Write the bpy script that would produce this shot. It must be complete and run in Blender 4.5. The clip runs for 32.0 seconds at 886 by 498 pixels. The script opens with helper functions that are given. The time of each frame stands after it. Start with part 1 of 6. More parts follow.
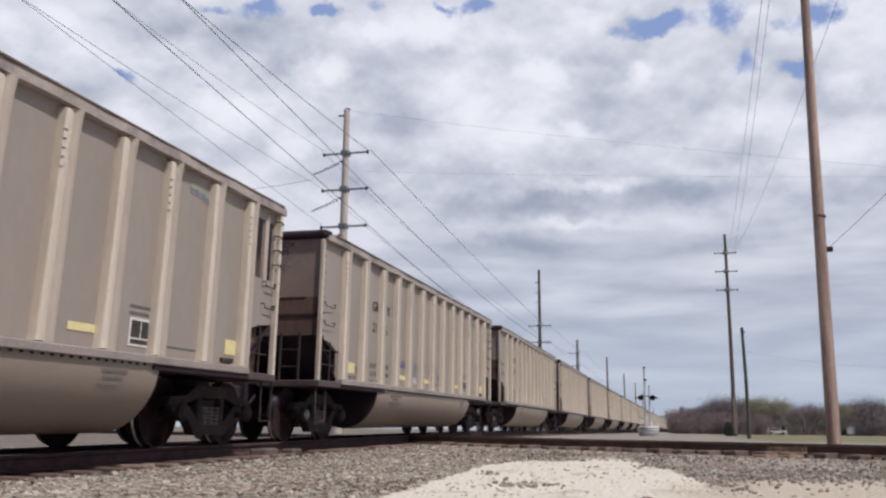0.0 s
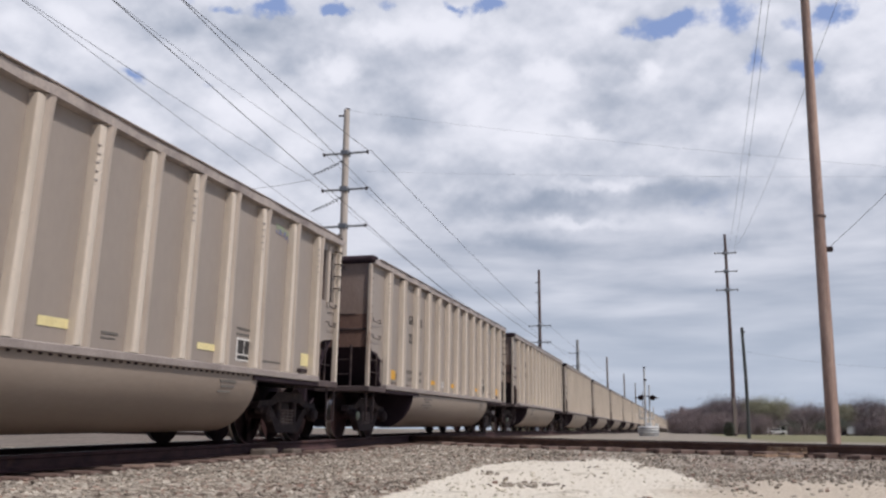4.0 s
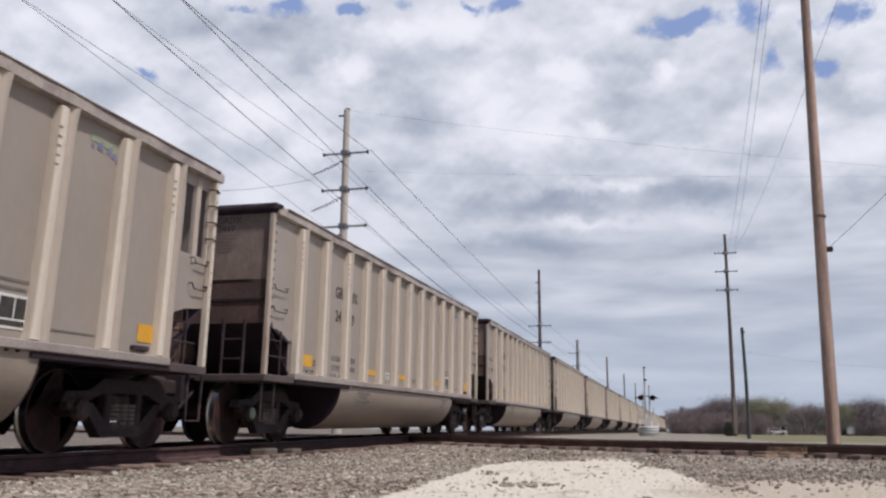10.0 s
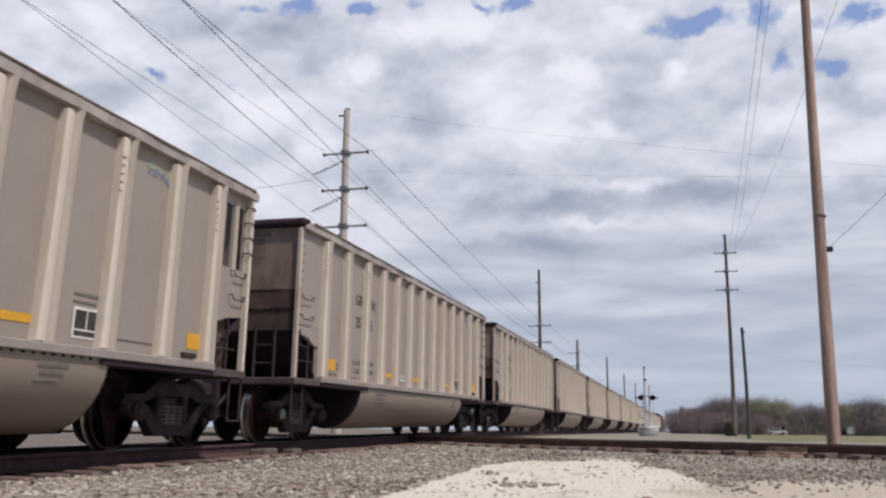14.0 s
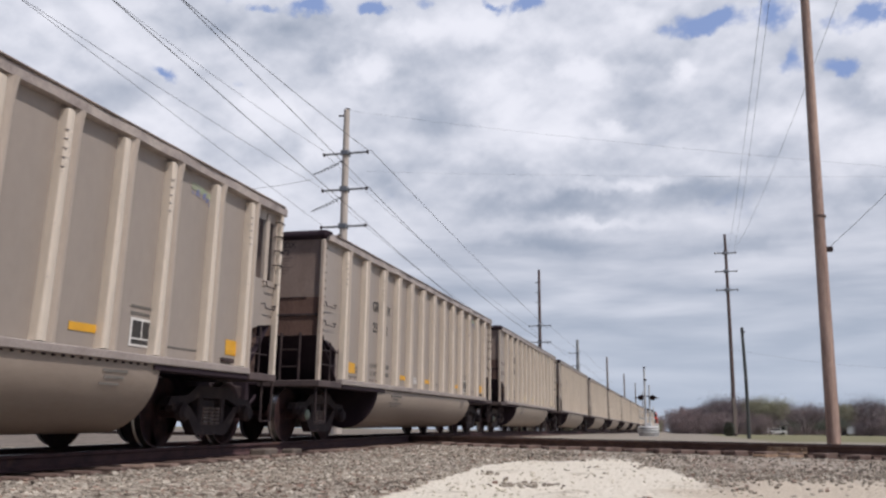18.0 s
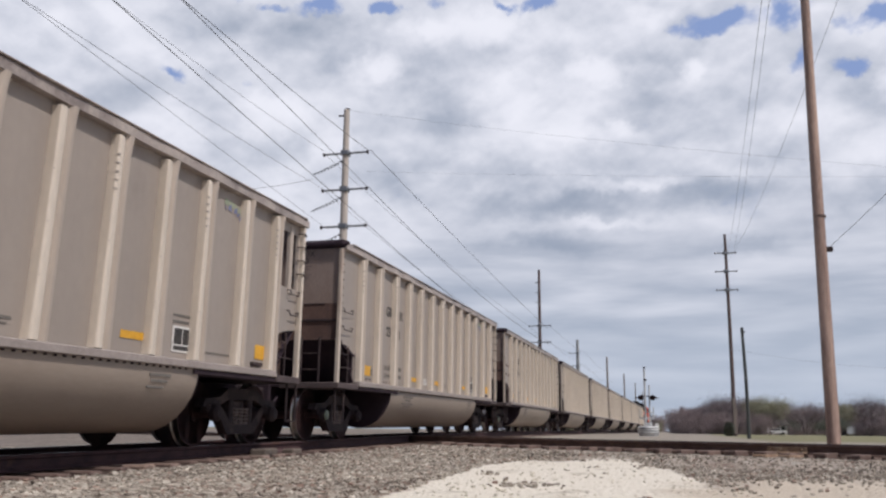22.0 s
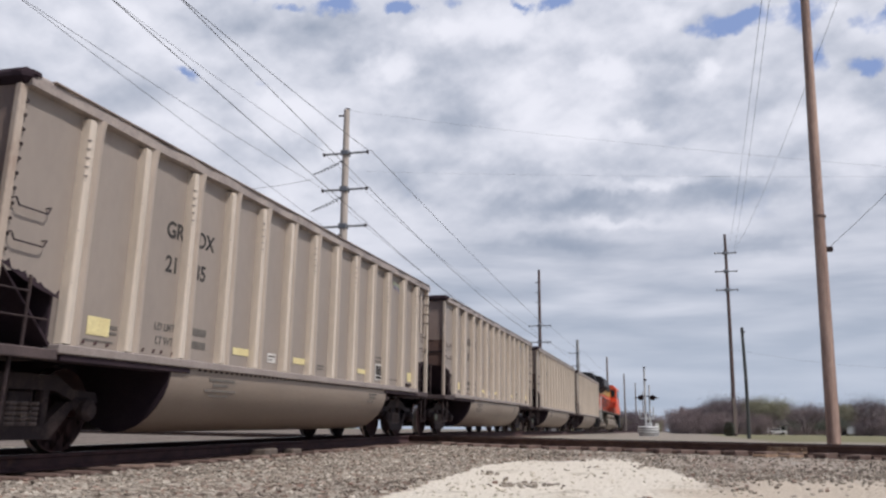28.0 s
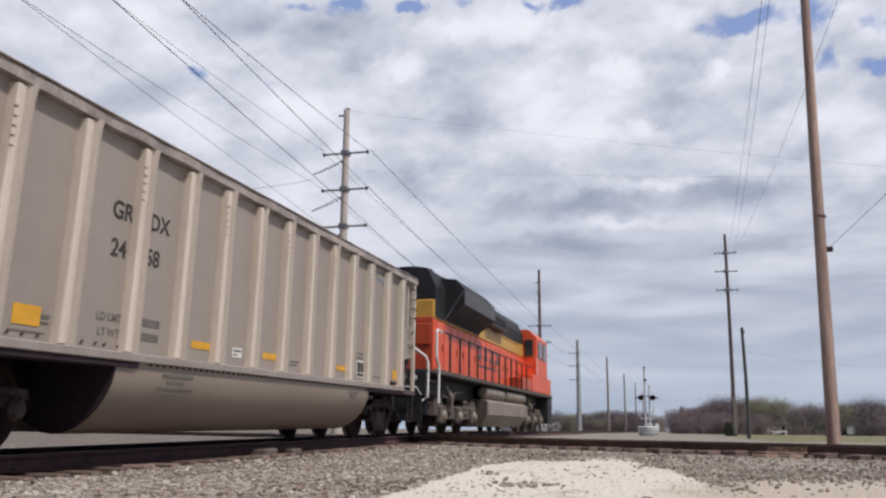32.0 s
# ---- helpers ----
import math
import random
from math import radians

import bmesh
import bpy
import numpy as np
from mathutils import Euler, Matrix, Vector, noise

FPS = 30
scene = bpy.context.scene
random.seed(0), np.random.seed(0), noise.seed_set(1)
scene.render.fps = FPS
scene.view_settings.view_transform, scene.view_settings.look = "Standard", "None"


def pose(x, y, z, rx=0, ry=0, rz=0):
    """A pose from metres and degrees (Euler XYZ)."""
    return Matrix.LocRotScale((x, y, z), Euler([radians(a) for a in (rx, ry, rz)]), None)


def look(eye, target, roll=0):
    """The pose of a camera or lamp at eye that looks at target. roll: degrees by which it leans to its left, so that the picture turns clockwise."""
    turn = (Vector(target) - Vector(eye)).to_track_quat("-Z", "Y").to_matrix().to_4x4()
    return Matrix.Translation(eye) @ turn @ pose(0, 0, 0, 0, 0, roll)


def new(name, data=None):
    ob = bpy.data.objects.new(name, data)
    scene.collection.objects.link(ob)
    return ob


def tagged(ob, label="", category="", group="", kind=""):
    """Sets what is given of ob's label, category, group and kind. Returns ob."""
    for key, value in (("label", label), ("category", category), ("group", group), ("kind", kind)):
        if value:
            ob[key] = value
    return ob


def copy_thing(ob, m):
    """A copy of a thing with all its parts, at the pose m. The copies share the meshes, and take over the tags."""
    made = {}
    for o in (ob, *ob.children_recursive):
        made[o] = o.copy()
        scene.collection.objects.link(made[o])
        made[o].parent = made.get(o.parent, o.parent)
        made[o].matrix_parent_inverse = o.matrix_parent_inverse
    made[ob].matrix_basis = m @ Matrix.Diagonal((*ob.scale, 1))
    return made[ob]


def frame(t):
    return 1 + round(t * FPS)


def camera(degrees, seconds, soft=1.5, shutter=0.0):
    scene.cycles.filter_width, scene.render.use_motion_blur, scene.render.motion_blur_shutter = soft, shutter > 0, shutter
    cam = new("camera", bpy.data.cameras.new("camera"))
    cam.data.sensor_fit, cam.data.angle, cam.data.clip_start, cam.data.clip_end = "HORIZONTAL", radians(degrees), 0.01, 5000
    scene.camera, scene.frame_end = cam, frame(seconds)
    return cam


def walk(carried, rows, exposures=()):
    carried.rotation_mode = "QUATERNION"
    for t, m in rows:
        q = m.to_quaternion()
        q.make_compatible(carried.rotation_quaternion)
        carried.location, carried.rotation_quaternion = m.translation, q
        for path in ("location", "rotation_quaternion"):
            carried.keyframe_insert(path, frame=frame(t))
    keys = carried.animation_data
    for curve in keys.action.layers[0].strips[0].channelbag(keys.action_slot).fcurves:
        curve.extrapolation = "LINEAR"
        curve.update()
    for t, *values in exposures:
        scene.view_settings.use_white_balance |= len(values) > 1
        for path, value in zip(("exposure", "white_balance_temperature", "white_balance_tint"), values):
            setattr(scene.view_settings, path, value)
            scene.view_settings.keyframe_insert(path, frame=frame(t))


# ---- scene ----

# The eye stands low beside a railway diamond; one still pose for the whole clip.
EYE = (0.0, 0.0, 0.745)
YAW, PITCH, ROLL = 0.258, 0.2013, 0.59
AIM = (-math.sin(YAW) * math.cos(PITCH), math.cos(YAW) * math.cos(PITCH), 0.745 + math.sin(PITCH))
cam = camera(53.29, 32.0, soft=2.4, shutter=0.8)
# the small sensor is read out from top to bottom within a few milliseconds, so that what passes quickly leans
scene.cycles.rolling_shutter_type = "TOP"
scene.cycles.rolling_shutter_duration = 0.06
walk(cam, [(0.0, look(EYE, AIM, ROLL)), (32.0, look(EYE, AIM, ROLL))], exposures=[(0.0, 0.0, 6350, 14), (32.0, 0.0, 6350, 14)])

# ---- world, sun, exposure ----
SUN_EL, SUN_AZ = radians(58), radians(114)  # azimuth clockwise from +y
world = bpy.data.worlds.new("sky")
scene.world = world
world.use_nodes = True
wn = world.node_tree
sky = wn.nodes.new("ShaderNodeTexSky")
sky.sky_type = "NISHITA"
sky.sun_disc = False
sky.sun_elevation, sky.sun_rotation = SUN_EL, SUN_AZ
sky.dust_density = 2.0
wbg = wn.nodes["Background"]
wbg.inputs["Strength"].default_value = 0.065
wn.links.new(sky.outputs[0], wbg.inputs["Color"])
sun_dir = Vector((math.sin(SUN_AZ) * math.cos(SUN_EL), math.cos(SUN_AZ) * math.cos(SUN_EL), math.sin(SUN_EL)))
sun = new("sun", bpy.data.lights.new("sun", "SUN"))
sun.data.energy, sun.data.angle, sun.data.color = 3.25, radians(4.0), (1.0, 0.95, 0.87)
sun.matrix_world = look(sun_dir * 100, (0, 0, 0))


# ---- materials ----
def nd(nt, kind, **kw):
    n = nt.nodes.new(kind)
    for k, v in kw.items():
        n.inputs[k].default_value = v
    return n


def surface(name, c1, c2=None, rough=0.6, metal=0.0, scale=3.0, fine=40.0, bump=0.15, c3=None, stain=0.35, stretch=(1, 1, 1), spec=0.4, grain=0.14):
    """A worn surface: broad mottling c1 to c2, fine grain and, where c3 is given, stains of that colour."""
    m = bpy.data.materials.new(name)
    m.use_nodes = True
    nt = m.node_tree
    L = nt.links.new
    b = nt.nodes["Principled BSDF"]
    b.inputs["Roughness"].default_value = rough
    b.inputs["Metallic"].default_value = metal
    b.inputs["Specular IOR Level"].default_value = spec
    tc = nt.nodes.new("ShaderNodeTexCoord")
    oi = nt.nodes.new("ShaderNodeObjectInfo")
    off = nt.nodes.new("ShaderNodeVectorMath")
    off.operation = "MULTIPLY_ADD"
    off.inputs[1].default_value = stretch
    mul = nt.nodes.new("ShaderNodeVectorMath")
    mul.operation = "SCALE"
    mul.inputs[0].default_value = (37.0, 11.0, 23.0)
    L(oi.outputs["Random"], mul.inputs["Scale"])
    L(tc.outputs["Object"], off.inputs[0])
    L(mul.outputs[0], off.inputs[2])
    n1 = nd(nt, "ShaderNodeTexNoise", Scale=scale, Detail=6.0, Roughness=0.6)
    n2 = nd(nt, "ShaderNodeTexNoise", Scale=fine, Detail=3.0, Roughness=0.6)
    L(off.outputs[0], n1.inputs["Vector"])
    L(off.outputs[0], n2.inputs["Vector"])
    mix = nt.nodes.new("ShaderNodeMix")
    mix.data_type = "RGBA"
    c2 = c2 or tuple(0.72 * v for v in c1)
    mix.inputs["A"].default_value, mix.inputs["B"].default_value = (*c1, 1), (*c2, 1)
    mr = nd(nt, "ShaderNodeMapRange", **{"From Min": 0.36, "From Max": 0.66})
    L(n1.outputs["Fac"], mr.inputs["Value"])
    L(mr.outputs[0], mix.inputs["Factor"])
    out = mix.outputs["Result"]
    if c3:
        n3 = nd(nt, "ShaderNodeTexNoise", Scale=scale * 0.45, Detail=8.0, Roughness=0.7)
        L(off.outputs[0], n3.inputs["Vector"])
        mr3 = nd(nt, "ShaderNodeMapRange", **{"From Min": 0.75 - stain * 0.6, "From Max": 0.9 - stain * 0.5})
        L(n3.outputs["Fac"], mr3.inputs["Value"])
        mix3 = nt.nodes.new("ShaderNodeMix")
        mix3.data_type = "RGBA"
        mix3.inputs["B"].default_value = (*c3, 1)
        L(out, mix3.inputs["A"])
        L(mr3.outputs[0], mix3.inputs["Factor"])
        out = mix3.outputs["Result"]
    hsv = nt.nodes.new("ShaderNodeHueSaturation")
    mv = nd(nt, "ShaderNodeMapRange", **{"From Min": 0.3, "From Max": 0.7, "To Min": 1 - grain, "To Max": 1 + grain})
    L(n2.outputs["Fac"], mv.inputs["Value"])
    L(mv.outputs[0], hsv.inputs["Value"])
    L(out, hsv.inputs["Color"])
    L(hsv.outputs[0], b.inputs["Base Color"])
    if bump:
        bp = nd(nt, "ShaderNodeBump", Strength=bump, Distance=0.02)
        L(n2.outputs["Fac"], bp.inputs["Height"])
        L(bp.outputs[0], b.inputs["Normal"])
    return m


def plain(name, c, rough=0.5, metal=0.0, glow=0.0):
    m = bpy.data.materials.new(name)
    m.use_nodes = True
    b = m.node_tree.nodes["Principled BSDF"]
    b.inputs["Base Color"].default_value = (*c, 1)
    b.inputs["Roughness"].default_value = rough
    b.inputs["Metallic"].default_value = metal
    if glow:
        b.inputs["Emission Color"].default_value = (*c, 1)
        b.inputs["Emission Strength"].default_value = glow
    return m


CORNER = surface("gondola_corner", (0.53, 0.46, 0.39), (0.42, 0.345, 0.285), 0.5, 0.0, 2.0, 25, 0.05, (0.24, 0.145, 0.105), 0.36, (1, 1, 0.4), grain=0.07)
# dimmer copy of the rib paint, for the less lit lip
RIB_DIM = surface("gondola_rib_dim", (0.47, 0.402, 0.342), (0.40, 0.338, 0.286), 0.45, 0.0, 1.2, 20, 0.0, (0.30, 0.235, 0.19), 0.2, (1, 1, 0.3), grain=0.05)
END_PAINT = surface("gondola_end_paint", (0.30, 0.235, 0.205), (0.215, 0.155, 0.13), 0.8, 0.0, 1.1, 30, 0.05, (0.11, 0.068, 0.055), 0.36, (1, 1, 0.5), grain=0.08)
DECK = surface("gondola_deck", (0.10, 0.075, 0.075), (0.06, 0.045, 0.047), 0.8, 0.0, 2.0, 30, 0.1, (0.12, 0.095, 0.09), 0.3)
SILL = surface("gondola_sill", (0.34, 0.295, 0.275), (0.27, 0.232, 0.215), 0.6, 0.0, 1.5, 30, 0.06, (0.2, 0.165, 0.155), 0.3)
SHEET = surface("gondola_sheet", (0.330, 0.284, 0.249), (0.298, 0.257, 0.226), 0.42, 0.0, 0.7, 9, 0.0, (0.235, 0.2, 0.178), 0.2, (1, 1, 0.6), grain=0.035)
# rib paint kept brighter than on the lip, as light strikes the face
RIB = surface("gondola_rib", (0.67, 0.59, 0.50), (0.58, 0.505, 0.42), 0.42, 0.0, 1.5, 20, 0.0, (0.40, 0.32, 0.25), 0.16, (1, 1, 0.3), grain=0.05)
CHORD = surface("gondola_chord", (0.46, 0.40, 0.36), (0.33, 0.28, 0.26), 0.45, 0.1, 2.2, 25, 0.2, (0.15, 0.12, 0.115), 0.4)
TUB = surface("gondola_tub", (0.335, 0.278, 0.232), (0.28, 0.226, 0.187), 0.42, 0.0, 0.9, 25, 0.0, (0.21, 0.165, 0.14), 0.25, (1, 0.25, 1), grain=0.05)
# end grime, its colour darkened further for the shade between cars
GRIME_SHADE = surface("gondola_end_grime_shade", (0.18, 0.108, 0.085), (0.105, 0.064, 0.054), 0.85, 0.0, 1.1, 30, 0.08, (0.045, 0.033, 0.036), 0.45, (1, 1, 0.5))
# coal black; on belly ends and slope sheets it also stands in for shade
BLACK = surface("coal_shade_black", (0.031, 0.021, 0.029), (0.045, 0.031, 0.039), 0.9, 0.0, 3, 40, 0.2, spec=0.2)
STEEL = surface("dark_steel", (0.030, 0.021, 0.024), (0.048, 0.034, 0.035), 0.75, 0.0, 4, 50, 0.2, (0.12, 0.085, 0.075), 0.38, spec=0.25)
WHEEL = surface("wheel_rust", (0.07, 0.036, 0.035), (0.034, 0.022, 0.025), 0.75, 0.0, 5, 50, 0.15, spec=0.2)
TREAD = surface("wheel_tread", (0.55, 0.54, 0.53), (0.4, 0.38, 0.36), 0.28, 1.0, 6, 60, 0.05)
RUST = surface("rail_rust", (0.105, 0.056, 0.056), (0.064, 0.037, 0.041), 0.8, 0.2, 5, 60, 0.25, (0.14, 0.075, 0.05), 0.3)
RUST_PALE = surface("rail_rust_pale", (0.15, 0.095, 0.078), (0.095, 0.06, 0.05), 0.85, 0.1, 5, 60, 0.25, (0.22, 0.14, 0.1), 0.3)
RAILTOP = surface("rail_head_polish", (0.3, 0.28, 0.27), (0.2, 0.18, 0.17), 0.3, 1.0, 4, 60, 0.05)
YELLOW = surface("decal_amber", (0.72, 0.38, 0.03), (0.62, 0.32, 0.03), 0.45, 0, 6, 60, 0.0)
PALE = surface("decal_pale_yellow", (0.80, 0.71, 0.38), (0.72, 0.62, 0.32), 0.45, 0, 6, 60, 0.0)
WHITE = surface("decal_white", (0.74, 0.73, 0.70), (0.62, 0.6, 0.58), 0.5, 0, 6, 60, 0.0)
INK = surface("lettering_ink", (0.03, 0.028, 0.03), (0.06, 0.055, 0.05), 0.7, 0, 8, 60, 0.0)
FADED = surface("faded_ink", (0.17, 0.155, 0.14), (0.12, 0.11, 0.1), 0.7, 0, 8, 60, 0.0)
WOOD = surface("weathered_tie", (0.16, 0.108, 0.092), (0.085, 0.056, 0.049), 0.9, 0, 5, 60, 0.4, (0.36, 0.265, 0.215), 0.42, (0.3, 1, 1))
TIE_TAN = surface("bleached_tie", (0.205, 0.143, 0.121), (0.105, 0.071, 0.062), 0.9, 0, 5, 60, 0.4, (0.075, 0.05, 0.045), 0.42, (0.5, 1, 1))
POLE = surface("pole_wood", (0.54, 0.39, 0.32), (0.29, 0.20, 0.17), 0.85, 0, 3, 50, 0.5, (0.17, 0.115, 0.098), 0.42, (1.6, 1.6, 0.14), grain=0.24)
POLE_GREY = surface("pole_grey_wood", (0.27, 0.225, 0.20), (0.19, 0.16, 0.145), 0.85, 0, 3, 50, 0.3, (0.33, 0.29, 0.25), 0.3, (1, 1, 0.12))
POLE_DARK = surface("pole_dark_wood", (0.15, 0.105, 0.10), (0.095, 0.068, 0.067), 0.85, 0, 3, 50, 0.3, (0.19, 0.14, 0.115), 0.3, (1, 1, 0.12))
POLE_SLATE = surface("pole_slate_wood", (0.085, 0.09, 0.088), (0.055, 0.06, 0.06), 0.85, 0, 3, 50, 0.3, (0.13, 0.12, 0.11), 0.3, (1, 1, 0.12))
POLE_PALE = surface("pole_pale_wood", (0.56, 0.50, 0.45), (0.46, 0.41, 0.37), 0.8, 0, 3, 50, 0.2, (0.40, 0.35, 0.31), 0.3, (1, 1, 0.12))
CABLE = plain("cable", (0.06, 0.06, 0.065), 0.5, 0.5)


# ---- mesh building ----
class Mesh:
    """Collects vertices and faces of one part."""

    def __init__(self):
        self.v, self.f = [], []

    def add(self, vs, fs):
        o = len(self.v)
        self.v += [tuple(p) for p in vs]
        self.f += [tuple(i + o for i in f) for f in fs]
        return self

    def box(self, x0, y0, z0, x1, y1, z1, c=0.008):
        """A box with chamfered edges."""
        c = min(c, 0.45 * min(x1 - x0, y1 - y0, z1 - z0))
        vs, ix = [], {}
        for sx in (0, 1):
            for sy in (0, 1):
                for sz in (0, 1):
                    for ax in range(3):
                        p = [(x0, x1)[sx], (y0, y1)[sy], (z0, z1)[sz]]
                        for k, s in enumerate((sx, sy, sz)):
                            if k != ax:
                                p[k] += c if s == 0 else -c
                        ix[sx, sy, sz, ax] = len(vs)
                        vs.append(p)
        fs = []
        for ax in range(3):
            u, w = [k for k in range(3) if k != ax]
            for s in (0, 1):
                q = []
                for a, b in ((0, 0), (1, 0), (1, 1), (0, 1)):
                    k = [0, 0, 0]
                    k[ax], k[u], k[w] = s, a, b
                    q.append(ix[(*k, ax)])
                flip = (s == 0) ^ (ax == 1)
                fs.append(q[::-1] if flip else q)
        for ax in range(3):
            u, w = [k for k in range(3) if k != ax]
            for a in (0, 1):
                for b in (0, 1):
                    k0, k1 = [0, 0, 0], [0, 0, 0]
                    k0[u], k0[w], k1[u], k1[w] = a, b, a, b
                    k1[ax] = 1
                    q = [ix[(*k0, u)], ix[(*k1, u)], ix[(*k1, w)], ix[(*k0, w)]]
                    fs.append(q[::-1] if (a ^ b ^ (ax == 1)) == 0 else q)
        for sx in (0, 1):
            for sy in (0, 1):
                for sz in (0, 1):
                    q = [ix[sx, sy, sz, k] for k in range(3)]
                    fs.append(q if (sx + sy + sz) % 2 else q[::-1])
        return self.add(vs, fs)

    def loft(self, rings, caps=True, closed=True):
        """Skin a list of equal rings of points."""
        n = len(rings[0])
        vs = [p for r in rings for p in r]
        fs = []
        for i in range(len(rings) - 1):
            for j in range(n if closed else n - 1):
                k = (j + 1) % n
                fs.append((i * n + j, i * n + k, (i + 1) * n + k, (i + 1) * n + j))
        if caps and closed:
            fs.append(tuple(range(n))[::-1])
            fs.append(tuple(range((len(rings) - 1) * n, len(rings) * n)))
        return self.add(vs, fs)

    def prism(self, pts, axis, a, b):
        """Extrude a 2D outline along an axis; pts are the other two coordinates in order."""
        def put(p, t):
            q = list(p)
            q.insert(axis, t)
            return q
        return self.loft([[put(p, a) for p in pts], [put(p, b) for p in pts]])

    def tube(self, pts, r, n=8):
        """A round bar along a polyline; r is one radius or one for each point."""
        pts = [Vector(p) for p in pts]
        rings = []
        for i, p in enumerate(pts):
            d = (pts[min(i + 1, len(pts) - 1)] - pts[max(i - 1, 0)]).normalized()
            u = d.cross(Vector((0.3, 0.5, 0.8)) if abs(d.z) < 0.75 else Vector((1, 0, 0))).normalized()
            w = d.cross(u)
            rr = r[i] if isinstance(r, (list, tuple)) else r
            rings.append([p + rr * (math.cos(6.28319 * k / n) * u + math.sin(6.28319 * k / n) * w) for k in range(n)])
        return self.loft(rings)

    def turn(self, prof, axis, centre, n=24):
        """Revolve (radius, along) pairs round an axis through centre."""
        c = Vector(centre)
        u = Vector((0, 1, 0)) if axis == 0 else Vector((1, 0, 0))
        w = Vector((0, 0, 1)) if axis < 2 else Vector((0, 1, 0))
        d = Vector([1 if k == axis else 0 for k in range(3)])
        rings = [[c + d * a + r * (math.cos(6.28319 * k / n) * u + math.sin(6.28319 * k / n) * w) for k in range(n)] for r, a in prof]
        return self.loft(rings)

    def data(self, name, material, smooth=None):
        me = bpy.data.meshes.new(name)
        me.from_pydata(self.v, [], self.f)
        bm = bmesh.new()
        bm.from_mesh(me)
        bmesh.ops.recalc_face_normals(bm, faces=bm.faces)
        bm.to_mesh(me)
        bm.free()
        for m in material if isinstance(material, (list, tuple)) else [material]:
            me.materials.append(m)
        if smooth:
            me.polygons.foreach_set("use_smooth", [True] * len(me.polygons))
            me.set_sharp_from_angle(angle=radians(smooth))
        return me


def part(name, mesh, material, parent, label="", at=None, smooth=None):
    """Link a Mesh (or ready mesh data) as one object under a thing or a part."""
    me = mesh.data(name, material, smooth) if isinstance(mesh, Mesh) else mesh
    ob = new(name, me)
    ob.parent = parent
    if at is not None:
        ob.matrix_basis = at
    if label:
        ob["label"] = label
    if name in SMALL_REPEATS:
        ob["kind"] = "stuff"
    return ob


SMALL_REPEATS = {"bolt_strip", "rivet_strip", "rung_strip", "faded_lettering", "tub_lettering", "end_lettering", "data_panel", "notice_text", "scrawl", "twig_mass", "stem_clump", "spring_nest", "crown", "weld_tabs"}


def thing(name, label, category, at=None, group="", kind=""):
    ob = new(name)
    ob.empty_display_size = 0.2
    if at is not None:
        ob.matrix_basis = at
    return tagged(ob, label, category, group, kind)


def solo(name, mesh, material, label, category, group="", kind="", smooth=None, at=None):
    ob = new(name, mesh.data(name, material, smooth) if isinstance(mesh, Mesh) else mesh)
    if at is not None:
        ob.matrix_basis = at
    return tagged(ob, label, category, group, kind)


# ---- the plan ----
def soft(y, w):
    return w * math.log1p(math.exp(y / w)) if y / w < 30 else y


def rail_a(y):
    """Height of the train track's rail tops: a gentle rise up to the diamond."""
    return 0.359 + 0.0109 * (soft(y + 8, 4) - 8.51 - soft(y - 32.4, 6.0))


def line_a(y):
    """Centre line of the train track: straight past the eye, bending half a degree east far off."""
    return -7.395 + 0.0085 * soft(y - 68, 7)


B_MID = Vector((-6.0, 22.45))  # the second track, through the diamond
B_DIR = Vector((0.866, -0.5)).normalized()


def rail_b(s):
    """Height of the second track's rail tops, s metres along it from the diamond."""
    return 0.55 + 0.03 * math.exp(-(s / 3.0) ** 2) - 0.01 * min(max(s - 7, 0) / 4, 1)


def ground_z(x, y):
    """The land: low gravel near the eye, banks of ballast under both tracks, fields beyond."""
    r = math.hypot(x, y)
    far = min(max((y - 15 + 0.35 * x) / 6, 0), 1)
    z = 0.19 + 0.26 * far * far * (3 - 2 * far)
    if r > 40:
        z += (0.25 - z) * min((r - 40) / 120, 1)
    d = abs(x - line_a(y))
    if d < 4.2:
        k = min(max((4.2 - d) / 2.0, 0), 1)
        z += (max(rail_a(y) - 0.21, z if y > 15 else 0) - z) * k * k * (3 - 2 * k)
    p = Vector((x, y)) - B_MID
    s, e = p.dot(B_DIR), abs(p.x * B_DIR.y - p.y * B_DIR.x)
    if e < 3.4 and s < 60:
        k = min(max((3.4 - e) / 1.4, 0), 1)
        z += (max(rail_b(s) - 0.225, z) - z) * k * k * (3 - 2 * k)
    return z


def ground_sheet():
    """One sheet that reaches the horizon, fine near the eye."""
    def axis(lo, hi, fine0, fine1, step):
        a = list(np.arange(fine0, fine1 + step / 2, step))
        p, d = fine1, step
        while p < hi:
            d *= 1.22
            p += d
            a.append(p)
        p, d = fine0, step
        while p > lo:
            d *= 1.22
            p -= d
            a.insert(0, p)
        return a
    xs, ys = axis(-4500, 4500, -14, 12, 0.2), axis(-4000, 4500, 2, 34, 0.2)
    vs = [(x, y, ground_z(x, y) + 0.02 * noise.noise((x * 0.9, y * 0.9, 0)) * (abs(x) < 30)) for y in ys for x in xs]
    n = len(xs)
    fs = [(j * n + i, j * n + i + 1, (j + 1) * n + i + 1, (j + 1) * n + i) for j in range(len(ys) - 1) for i in range(n - 1)]
    m = Mesh()
    m.v, m.f = vs, fs
    return m


